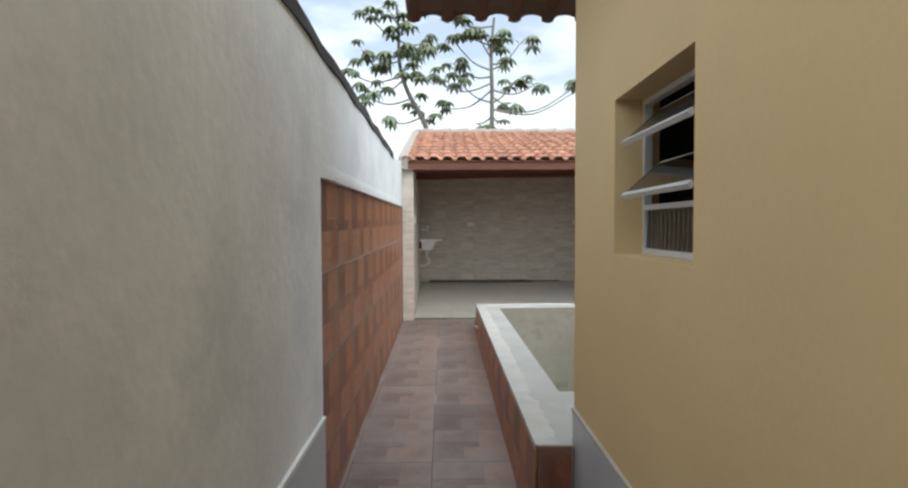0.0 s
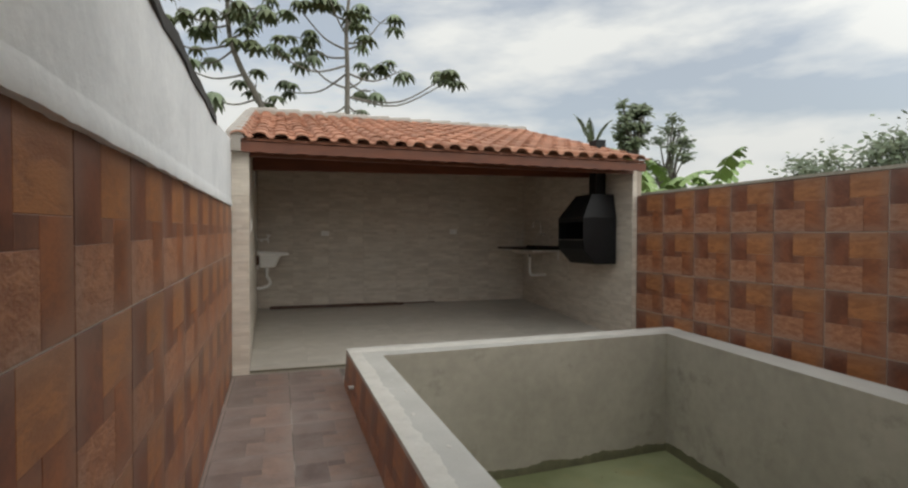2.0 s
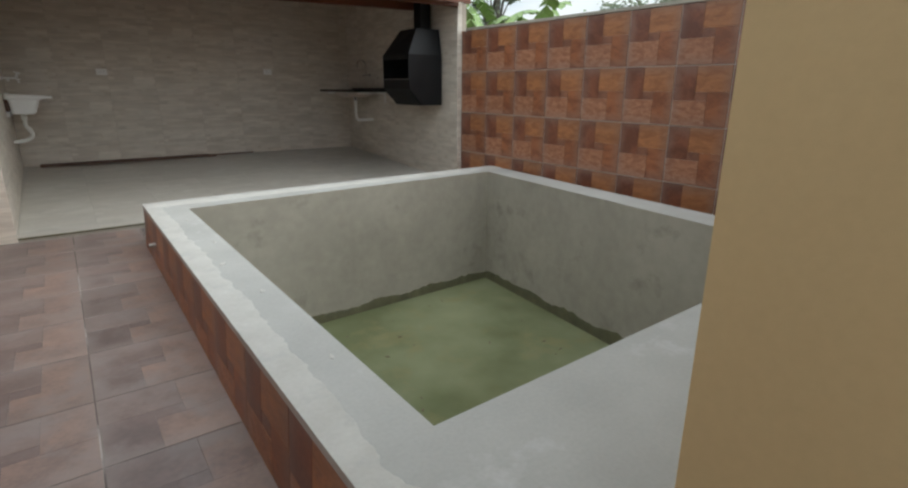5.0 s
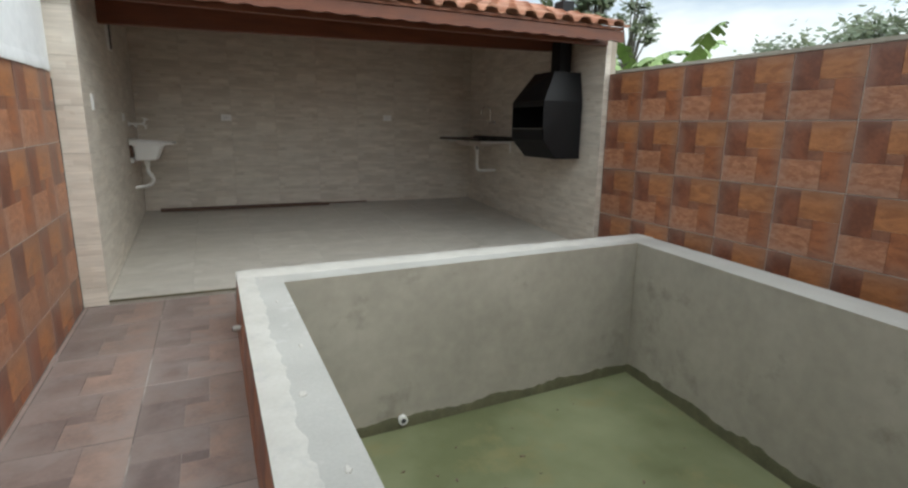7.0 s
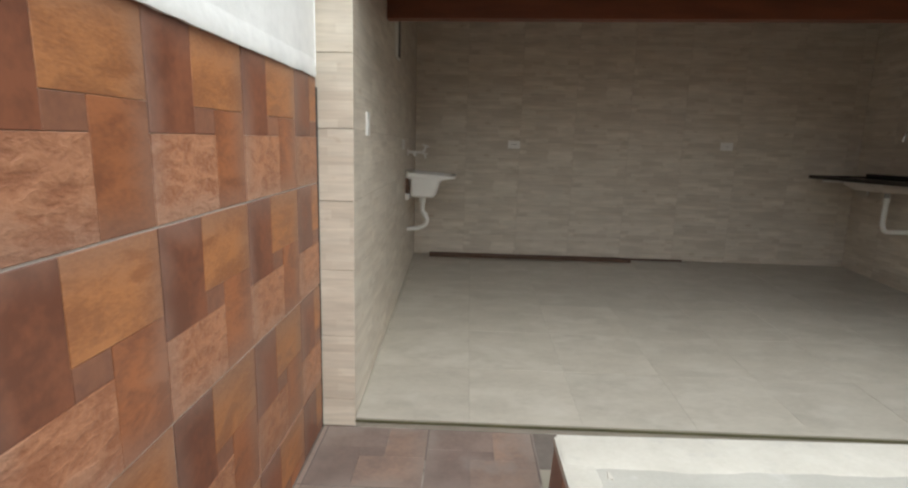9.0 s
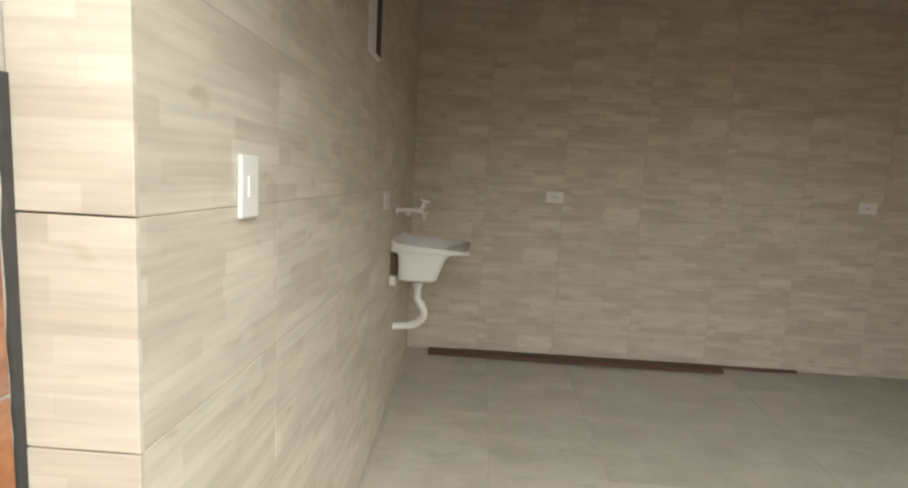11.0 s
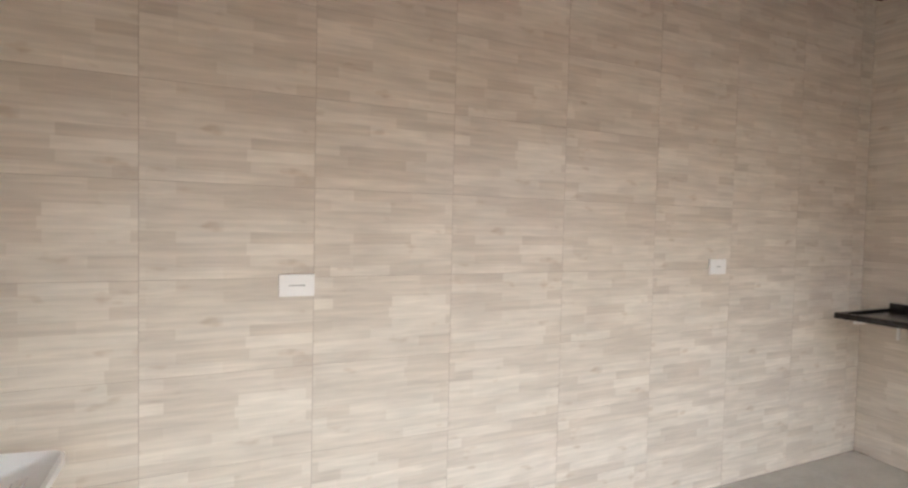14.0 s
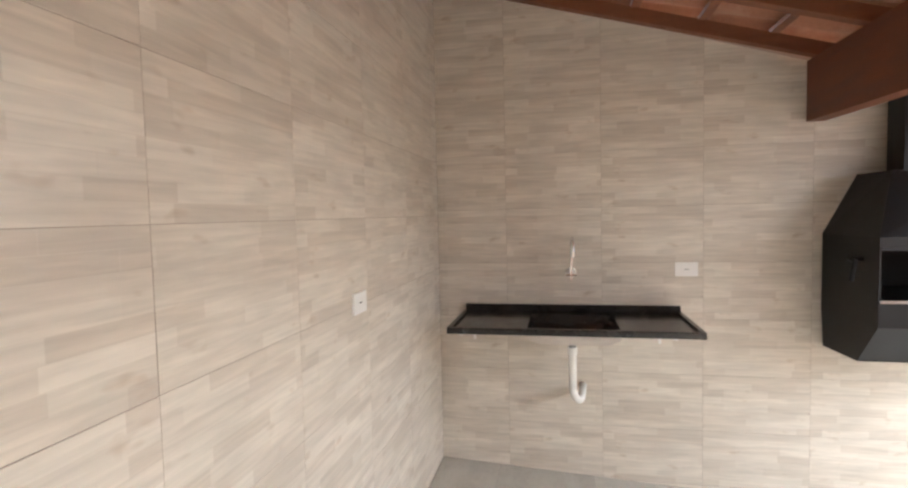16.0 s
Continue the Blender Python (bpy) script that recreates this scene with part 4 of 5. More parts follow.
def leafy_tree(base, height, width, count, size, seed, mats, name, label, category, group="", lift=0.35):
    """Trunk, limbs and clumps of small leaves with gaps between them."""
    random.seed(seed)
    tree = thing(name, label, category, group, base)
    wood = Shape().tube(arc([(0, 0, 0), (0.05 * height * random.uniform(-1, 1), 0.02 * height, height * 0.5), (0.04 * height, 0, height * 0.92)], 5), [0.02 * height * (1 - 0.07 * i) for i in range(11)], 7)
    leaves = Shape()
    for c in range(count):
        a, q = random.uniform(0, 6.28), random.random()
        zz = height * (lift + (1 - lift) * random.random())
        rr = width * (0.25 + 0.75 * math.sqrt(q)) * (1.15 - 0.6 * abs(zz / height - 0.6))
        tip = Vector((math.cos(a) * rr, math.sin(a) * rr, zz))
        wood.tube([(0.02 * height, 0, zz * 0.72), tip * 0.55 + Vector((0, 0, zz * 0.36)), tip], [0.006 * height, 0.004 * height, 0.002 * height], 5)
        for k in range(70):
            p = tip + Vector((random.gauss(0, 1), random.gauss(0, 1), random.gauss(0, 0.8))) * width * 0.16
            d = Vector((random.uniform(-1, 1), random.uniform(-1, 1), random.uniform(-0.8, 0.4))).normalized()
            e = d.orthogonal().normalized()
            ln = size * random.uniform(0.6, 1.2)
            leaves.add([p, p + d * ln * 0.5 + e * ln * 0.25, p + d * ln, p + d * ln * 0.5 - e * ln * 0.25], [(0, 1, 2, 3)], random.choice((0, 0, 1)))
    part("trunk", wood, M["bark"], tree, "", True)
    part("crown", leaves, mats, tree)
    return tree


def banana(base, height, seed, count=8, label="banana plant with broad ragged bright green leaves", reach=1.0, mat="banana"):
    random.seed(seed)
    plant = thing("banana_plant", label, "banana plant", "banana plants behind the wall", base)
    part("stem", Shape().tube([(0, 0, 0), (0.03, 0, height * 0.3), (0.05, 0.02, height * 0.62)], [0.11, 0.10, 0.07], 9), M["bark"], plant, "", True)
    leaves = Shape()
    for k in range(count):
        a = 6.28 * k / count + random.uniform(-0.3, 0.3)
        d = Vector((math.cos(a), math.sin(a), 0))
        ln, up = random.uniform(1.2, 1.9) * reach, random.uniform(0.9, 1.7) + (0.9 if reach < 1 else 0)
        side = Vector((-d.y, d.x, 0))
        rib = []
        for j in range(13):
            q = j / 12
            rib.append(Vector((0.05, 0.02, height * 0.60)) + d * ln * q * 0.75 + Vector((0, 0, ln * (up * q - 0.85 * q * q))))
        for j in range(1, 12):  # torn strips on both sides of the rib
            q = j / 12
            for sg in (1, -1):
                wd = sg * 0.24 * reach * math.sin(math.pi * min(q * 0.93 + 0.06, 1)) ** 0.7 * random.uniform(0.65, 1.05)
                sag = Vector((0, 0, -abs(wd) * random.uniform(0.3, 0.9)))
                gap = (rib[j + 1] - rib[j]) * random.uniform(0.0, 0.22)
                leaves.add([rib[j], rib[j + 1] - gap * 0.3, rib[j + 1] + side * wd * 0.9 + sag - gap, rib[j] + side * wd + sag + gap * 0.5], [(0, 1, 2, 3)], 0)
    part("leaves", leaves, M[mat], plant)
    return plant


banana((7.6, 11.8, -1.6), 5.9, 3, 9)
banana((8.4, 11.3, -1.6), 5.6, 5, 9)
banana((9.5, 11.0, -1.6), 4.3, 6, 8)
banana((8.9, 12.6, -1.6), 5.7, 16, 8)
banana((7.3, 13.6, -1.6), 8.3, 8, 6, "tall banana plant with narrow ragged dark leaves", 0.36, "leaf_dark")
leafy_tree((9.85, 15.5, -1.6), 6.75, 0.40, 24, 0.20, 12, [M["leaf_dark"], M["leaf"]], "tree", "slim dark green tree behind the yard wall", "tree", "", 0.78)
leafy_tree((10.85, 15.3, -1.6), 6.3, 0.55, 13, 0.20, 14, [M["leaf_dark"], M["leaf"]], "tree", "thin sparse green tree beside the slim one", "tree", "", 0.70)
leafy_tree((14.1, 12.5, -1.6), 5.1, 1.35, 95, 0.21, 21, [M["leaf_dark"], M["leaf"]], "bush", "dense dark green bushy tree beyond the yard wall", "tree", "bushy trees beyond the wall", 0.45)
leafy_tree((14.9, 10.6, -1.6), 5.4, 1.5, 95, 0.21, 22, [M["leaf_dark"], M["leaf"]], "bush", "dense dark green bushy tree beyond the yard wall", "tree", "bushy trees beyond the wall", 0.45)
banana((12.8, 9.0, -1.6), 5.4, 9, 6)

# ---- things in the shed ----
def plate(name, m, label, holes, w=0.127, h=0.082):
    ob = thing(name, label, "outlet" if "outlet" in name else "switch", "", (0, 0, 0))
    cover = part("cover", Shape().box(-w / 2, w / 2, -h / 2, h / 2, 0, 0.010, b=0.003), M["white_plastic"], ob)
    s = Shape()
    if holes:
        for k in range(holes):
            s.tube([((k - (holes - 1) / 2) * 0.010, 0, 0.009), ((k - (holes - 1) / 2) * 0.010, 0, 0.0112)], 0.0028, 8)
        part("socket", s, M["socket"], cover, "dark socket holes")
    else:
        part("rocker", Shape().box(-0.012, 0.012, -0.02, 0.02, 0.009, 0.013, b=0.002), M["white_plastic"], cover)
    ob.matrix_world = m
    return ob


def on_wall(origin, u, v):
    u, v = Vector(u).normalized(), Vector(v).normalized()
    n = u.cross(v)
    return Matrix.Translation(origin) @ Matrix((u, v, n)).transposed().to_4x4()


BACK = lambda x, z: on_wall((x, BACK_Y - 0.001, z), (1, 0, 0), (0, 0, 1))
EAST = lambda y, z: on_wall((SHED_R1 + (BACK_Y - y) / (BACK_Y - SHED_Y) * (SHED_R0 - SHED_R1) - 0.001, y, z), (0, -1, 0), (0, 0, 1))
WEST = lambda y, z: on_wall((SHED_L1 - (BACK_Y - y) / (BACK_Y - SHED_Y) * (SHED_L1 - SHED_L0) + 0.001, y, z), (0, 1, 0), (0, 0, 1))
plate("wall_outlet", BACK(1.185, 1.403), "white plastic power outlet with a double socket on the back wall", 6)
plate("wall_outlet", BACK(3.40, 1.442), "white plastic power outlet on the back wall near the sink", 3)
plate("wall_outlet", EAST(10.41, 1.421), "white plastic power outlet above the black counter", 3)
plate("wall_outlet", WEST(10.645, 1.372), "white plastic power outlet above the wash tub", 3)
plate("light_switch", WEST(8.97, 1.468), "white plastic light switch by the shed's opening", 0, 0.075, 0.12)
box = thing("breaker_box", "white framed breaker box with a dark door", "breaker box")
part("frame", Shape().box(-0.10, 0.10, -0.17, 0.17, 0, 0.014, b=0.003), M["white_plastic"], box)
part("door", Shape().box(0.0, 0.085, -0.155, 0.155, 0.013, 0.019, b=0.002), M["socket"], box, "dark smoked plastic door")
box.matrix_world = WEST(10.18, 2.150)

# wash tub
tub = thing("wash_tub", "white plastic wall-hung wash tub", "wash tub", "", (0.0, 0.0, 0.0))


def tub_shape():
    rings = [  # (x0, x1, y0, y1, z): outer from the foot up, then down inside
        (0.055, 0.235, -0.18, 0.18, -0.205), (0.042, 0.26, -0.20, 0.20, -0.19), (0.035, 0.308, -0.22, 0.22, -0.06), (0.025, 0.340, -0.225, 0.225, -0.038),
        (0.0, 0.420, -0.242, 0.242, -0.030), (0.0, 0.440, -0.25, 0.25, -0.018), (0.0, 0.440, -0.25, 0.25, 0.0), (0.006, 0.433, -0.244, 0.244, 0.004),
        (0.022, 0.415, -0.226, 0.226, -0.008), (0.045, 0.27, -0.20, 0.20, -0.065), (0.07, 0.22, -0.17, 0.17, -0.19)]
    v, f, n = [], [], 0
    for a, b, c, d, z in rings:
        r, loop = 0.035, []
        for cx, cy, t in ((b - r, d - r, 0), (a + r, d - r, 90), (a + r, c + r, 180), (b - r, c + r, 270)):
            for k in range(5):
                g = radians(t + 22.5 * k)
                zz = z - 0.022 * (cx + r * math.cos(g)) * (z > -0.02) + (0.034 * max(0.0, 1 - (cx + r * math.cos(g)) / 0.075) if z > -0.02 else 0)
                loop.append((cx + r * math.cos(g), cy + r * math.sin(g), zz))
        v += loop
        n = len(loop)
    for i in range(len(rings) - 1):
        for k in range(n):
            a, b = i * n + k, i * n + (k + 1) % n
            f.append((a, b, b + n, a + n))
    f += [tuple(range(n - 1, -1, -1)), tuple(range(len(v) - n, len(v)))]
    return Shape().add(v, f)


basin = part("basin", tub_shape(), M["white_plastic"], tub, "", True)
s = Shape()
for k in range(9):
    s.box(0.282 + k * 0.0125, 0.288 + k * 0.0125, -0.15, 0.15, -0.063 + k * 0.0045, -0.057 + k * 0.0045)
part("washboard", s, M["white_plastic"], basin, "ribbed scrubbing board")
for y in (-0.18, 0.18):
    part("bracket", Shape().box(-0.004, 0.030, y - 0.015, y + 0.015, -0.17, -0.03, b=0.003), M["old_wood"], tub, "dark wall bracket")
s = Shape().tube(arc([(0.137, 0.0, -0.20), (0.137, 0.0, -0.29), (0.137, 0.0, -0.34), (0.165, 0.0, -0.385), (0.182, 0.0, -0.43), (0.165, 0.0, -0.475), (0.11, 0.0, -0.505), (0.05, 0.0, -0.515), (-0.005, 0.0, -0.52)], 5), 0.021, 12)
s.tube([(0.137, 0, -0.265), (0.137, 0, -0.203)], 0.030, 12).tube([(0.155, 0, -0.365), (0.168, 0, -0.39)], 0.025, 12)
part("wall_block", Shape().box(-0.004, 0.030, -0.20, 0.20, -0.228, -0.176, b=0.004), M["white_plastic"], tub, "white lower wall rest")
part("drain_pipe", s, M["pvc"], tub, "white plastic drain pipe", True)
tub.location = (0.158, 11.08, 1.113)

tap = thing("tap", "white plastic double tap above the wash tub", "tap")
s = Shape().tube([(0, 0, 0), (0.012, 0, 0)], 0.030, 14).tube([(0.01, 0, 0), (0.145, 0, 0)], 0.013, 12)
s.tube([(0.07, 0, 0.004), (0.07, 0, -0.036)], 0.016, 10)
s.tube(arc([(0.135, 0, -0.004), (0.155, 0, 0.02), (0.165, 0, 0.055)], 4), [0.015, 0.014, 0.013, 0.013, 0.013, 0.012, 0.012, 0.012, 0.011], 10)
s.tube(arc([(0.135, 0, 0), (0.158, 0, -0.018), (0.165, 0, -0.055)], 4), 0.010, 10)
tb = part("body", s, M["white_plastic"], tap, "", True)
part("handle", Shape().tube([(0.135, 0, 0.068), (0.195, 0, 0.050)], 0.008, 8).tube([(0.165, -0.03, 0.060), (0.165, 0.03, 0.060)], 0.007, 8), M["white_plastic"], tap, "", True)
part("handle", Shape().tube([(0.150, 0, -0.020), (0.185, 0, -0.010)], 0.006, 8).tube([(0.165, -0.022, -0.016), (0.165, 0.022, -0.016)], 0.006, 8), M["white_plastic"], tb, "", True)
tap.location = (0.155, 11.04, 1.307)

# counter with its bowl
CX0, CX1, CY0, CY1, CZ = 4.185, 4.772, 10.445, 11.712, 1.165
counter = thing("sink_counter", "black synthetic stone sink counter hung on the tiled wall", "sink counter")
by0, by1, bx0, bx1 = 10.83, 11.30, 4.27, 4.66
s = ring([(CX0, CY0), (CX1, CY0), (CX1, CY1), (CX0, CY1)], [(bx0, by0), (bx1, by0), (bx1, by1), (bx0, by1)], CZ - 0.018, CZ + 0.002)
s.box(CX0, CX0 + 0.026, CY0, CY1, CZ + 0.002, CZ + 0.016, b=0.004).box(CX0 + 0.026, CX1 - 0.02, CY0, CY0 + 0.024, CZ + 0.002, CZ + 0.016, b=0.004)
s.box(CX0 + 0.026, CX1 - 0.02, CY1 - 0.024, CY1, CZ + 0.002, CZ + 0.016, b=0.004)
part("worktop", s, M["black_stone"], counter)
part("upstand", Shape().box(CX1 - 0.02, CX1, CY0, CY1, CZ + 0.002, CZ + 0.045, b=0.004), M["black_stone"], counter)
bowl = Shape()
rr = [(0.0, CZ), (0.012, CZ - 0.045), (0.06, CZ - 0.085)]
for i in range(len(rr) - 1):
    (a, za), (b, zb) = rr[i], rr[i + 1]
    P = lambda o, z: [(bx0 + o, by0 + o, z), (bx1 - o, by0 + o, z), (bx1 - o, by1 - o, z), (bx0 + o, by1 - o, z)]
    bowl.add(P(a, za) + P(b, zb), [(k, (k + 1) % 4, 4 + (k + 1) % 4, 4 + k) for k in range(4)])
bowl.add(P(0.06, CZ - 0.085), [(0, 1, 2, 3)])
bw = part("bowl", bowl, M["black_stone"], counter)
under = Shape()
for i, ((a, za), (b, zb)) in enumerate((((-0.012, CZ - 0.019), (0.0, CZ - 0.055)), ((0.0, CZ - 0.055), (0.055, CZ - 0.095)))):
    under.add(P(a, za) + P(b, zb), [(4 + k, 4 + (k + 1) % 4, (k + 1) % 4, k) for k in range(4)])
under.add(P(0.055, CZ - 0.095), [(3, 2, 1, 0)])
part("bowl_underside", under, M["bowl_back"], bw, "off-white unpolished underside of the bowl")
for y in (10.56, 11.66):
    s = Shape().box(4.752, 4.772, y - 0.007, y + 0.007, 0.985, CZ - 0.019, b=0.002).box(4.30, 4.752, y - 0.011, y + 0.011, CZ - 0.052, CZ - 0.019, b=0.002)
    part("bracket", s, M["white_plastic"], counter, "white steel wall bracket")
s = Shape().tube([(4.50, 11.065, CZ - 0.15), (4.50, 11.065, CZ - 0.093)], 0.021, 12, 1).tube([(4.50, 11.065, CZ - 0.19), (4.50, 11.065, CZ - 0.15)], 0.027, 14)
s.tube(arc([(4.50, 11.065, CZ - 0.17), (4.50, 11.065, CZ - 0.33), (4.502, 11.062, CZ - 0.40), (4.515, 11.045, CZ - 0.445), (4.55, 11.02, CZ - 0.455), (4.775, 11.00, CZ - 0.45)], 6), 0.022, 12)
part("drain_pipe", s, [M["pvc"], M["steel"]], counter, "white plastic drain pipe into the wall", True)

faucet = thing("faucet", "chrome wall faucet with a swan-neck spout above the sink", "faucet")
s = Shape().tube([(4.774, 11.065, 1.405), (4.765, 11.065, 1.405)], 0.032, 16).tube([(4.766, 11.065, 1.405), (4.70, 11.065, 1.405)], 0.017, 12)
fb = part("body", s, M["chrome"], faucet, "", True)
s = Shape().tube(arc([(4.705, 11.065, 1.41), (4.705, 11.062, 1.54), (4.68, 11.06, 1.605), (4.62, 11.058, 1.62), (4.565, 11.056, 1.59), (4.55, 11.056, 1.54)], 6), 0.0095, 10)
s.tube([(4.55, 11.056, 1.545), (4.55, 11.056, 1.515)], 0.0125, 10)
part("spout", s, M["chrome"], fb, "", True)
s = Shape().tube([(4.70, 11.065, 1.405), (4.665, 11.065, 1.40)], 0.011, 10).tube([(4.664, 11.035, 1.40), (4.664, 11.095, 1.40)], 0.006, 8).tube([(4.664, 11.065, 1.37), (4.664, 11.065, 1.43)], 0.006, 8)
part("handle", s, M["chrome"], fb, "cross handle", True)

# barbecue
bbq = thing("barbecue_grill", "black steel wall-hung barbecue with a flue", "barbecue")
# plan: wall near, front near, front far, wall far; sloping foot and tapered hood
PLAN = [(4.773, 9.03), (4.27, 9.03), (4.27, 9.69), (4.773, 9.71)]
LEVELS = [(1.0, [(4.773, 9.03), (4.455, 9.03), (4.455, 9.68), (4.773, 9.70)]), (1.20, PLAN), (1.62, PLAN), (1.93, [(4.773, 9.09), (4.43, 9.09), (4.46, 9.55), (4.773, 9.55)])]


def panel(k, lo, hi, t=0.008):
    """One steel sheet of the body, between two levels, with thickness."""
    (za, pa), (zb, pb) = LEVELS[lo], LEVELS[hi]
    a, b, c, d = Vector((*pa[k], za)), Vector((*pa[(k + 1) % 4], za)), Vector((*pb[(k + 1) % 4], zb)), Vector((*pb[k], zb))
    nn = (b - a).cross(d - a).normalized() * t
    q = [a, b, c, d]
    return Shape().add(q + [p + nn for p in q], [(3, 2, 1, 0), (4, 5, 6, 7), (0, 1, 5, 4), (1, 2, 6, 5), (2, 3, 7, 6), (3, 0, 4, 7)])


for k, nm in ((0, "side_panel"), (2, "side_panel")):
    for lo in range(3):
        part(nm, panel(k, lo, lo + 1), M["black_iron"], bbq)
part("hood", panel(1, 2, 3), M["black_iron"], bbq)
part("tray_front", panel(1, 0, 1), M["black_iron"], bbq)
(fx0, fy0), (fx1, fy1) = PLAN[1], PLAN[2]


def front(z0, z1, t, inset=0.0, begin=0.0, end=1.0):
    d = Vector((fx1 - fx0, fy1 - fy0, 0)).normalized()
    nn = Vector((d.y, -d.x, 0)) * t
    p0, p1 = Vector((fx0, fy0, 0)), Vector((fx1, fy1, 0))
    a, b = p0 + (p1 - p0) * begin + d * inset, p0 + (p1 - p0) * end - d * inset
    sh = Shape()
    q = [a, b, b + nn, a + nn]
    sh.prism([(p.x, p.y) for p in q], z0, z1)
    return sh


part("front_panel", front(1.20, 1.315, 0.008), M["black_iron"], bbq)
part("front_panel", front(1.575, 1.62, 0.008), M["black_iron"], bbq)
part("grill_bar", front(1.316, 1.328, -0.010, 0.004), M["steel"], bbq, "bare steel edge")
part("grill_bar", front(1.558, 1.574, -0.006, 0.004), M["black_iron"], bbq)
s = Shape().box(4.755, 4.770, 9.045, 9.695, 1.02, 1.615).box(4.285, 4.754, 9.045, 9.68, 1.205, 1.212)
part("liner", s, M["soot"], bbq, "sooty inner back and floor")
part("floor_plate", Shape().prism(LEVELS[0][1][::-1], 0.994, 0.9995), M["black_iron"], bbq)
part("top_plate", Shape().prism(LEVELS[3][1][::-1], 1.9305, 1.936), M["black_iron"], bbq)
s = Shape()
for k in range(20):
    y = 9.06 + k * 0.61 / 19
    s.tube([(4.285, y, 1.330), (4.754, y, 1.330)], 0.003, 5)
part("grate", s, M["soot"], bbq, "thin sooty grate")
s = Shape().tube([(4.40, 9.695, 1.51), (4.40, 9.75, 1.51)], 0.012, 10).tube([(4.42, 9.745, 1.512), (4.355, 9.745, 1.50)], 0.010, 10)
s.tube([(4.36, 9.745, 1.50), (4.36, 9.760, 1.41)], 0.013, 10)
part("handle", s, M["black_iron"], bbq, "black crank handle", True)
v = []
for z in (1.937, 2.70):
    v += [(4.750, 9.25, z), (4.60, 9.25, z), (4.60, 9.42, z), (4.750, 9.42, z)]
part("flue", Shape().add(v, [(k, 4 + k, 4 + (k + 1) % 4, (k + 1) % 4) for k in range(4)] + [(4, 5, 6, 7)]), M["black_iron"], bbq, "black steel flue")

# timber left on the floor
for x0, x1, y0, y1, h, label in ((0.32, 2.47, 11.735, 11.805, 0.030, "dark wooden plank lying along the back wall"), (0.55, 3.05, 11.838, 11.872, 0.016, "thin dark wooden batten behind the plank")):
    z = shed_floor_z(y0)
    pl = Shape().box(x0, x1, y0, y1, z + 0.004, z + 0.004 + h, b=0.004)
    if h > 0.02:
        pl.box(x0, x1 - 0.1, y0 + 0.03, y1, z + 0.004 + h, z + 0.014 + h, b=0.003)
    tagged(part("plank", pl, M["old_wood"]), label, "plank")


# ---- tiles, piece by piece ----
def clipped(poly, region):
    """Convex polygon poly cut to the convex, counter-clockwise region."""
    for i in range(len(region)):
        (ax, ay), (bx, by) = region[i], region[(i + 1) % len(region)]
        out = []
        for k in range(len(poly)):
            p, q = poly[k], poly[(k + 1) % len(poly)]
            sp = (bx - ax) * (p[1] - ay) - (by - ay) * (p[0] - ax)
            sq = (bx - ax) * (q[1] - ay) - (by - ay) * (q[0] - ax)
            if sp >= 0:
                out.append(p)
            if sp * sq < 0:
                t = sp / (sp - sq)
                out.append((p[0] + t * (q[0] - p[0]), p[1] + t * (q[1] - p[1])))
        poly = out
        if len(poly) < 3:
            return []
    return poly


def area(poly):
    return 0.5 * sum(poly[i][0] * poly[(i + 1) % len(poly)][1] - poly[(i + 1) % len(poly)][0] * poly[i][1] for i in range(len(poly)))


PLAIN = [(0, 0, 1, 1, 0, 1.0)]
WHEEL = [(0, 0.43, 0.40, 1, 0, 1.0), (0.40, 0.57, 1, 1, 1, 1.0), (0.40, 0.43, 0.62, 0.57, 4, 0.9), (0.62, 0, 1, 0.57, 3, 0.95), (0, 0, 0.62, 0.43, 2, 1.05)]
TURNED = [(0, 0, 0.40, 0.57, 0, 1.0), (0.40, 0, 1, 0.43, 1, 1.0), (0.40, 0.43, 0.62, 0.57, 4, 0.9), (0.62, 0.43, 1, 1, 3, 0.95), (0, 0.57, 0.62, 1, 2, 1.0)]
made = {}


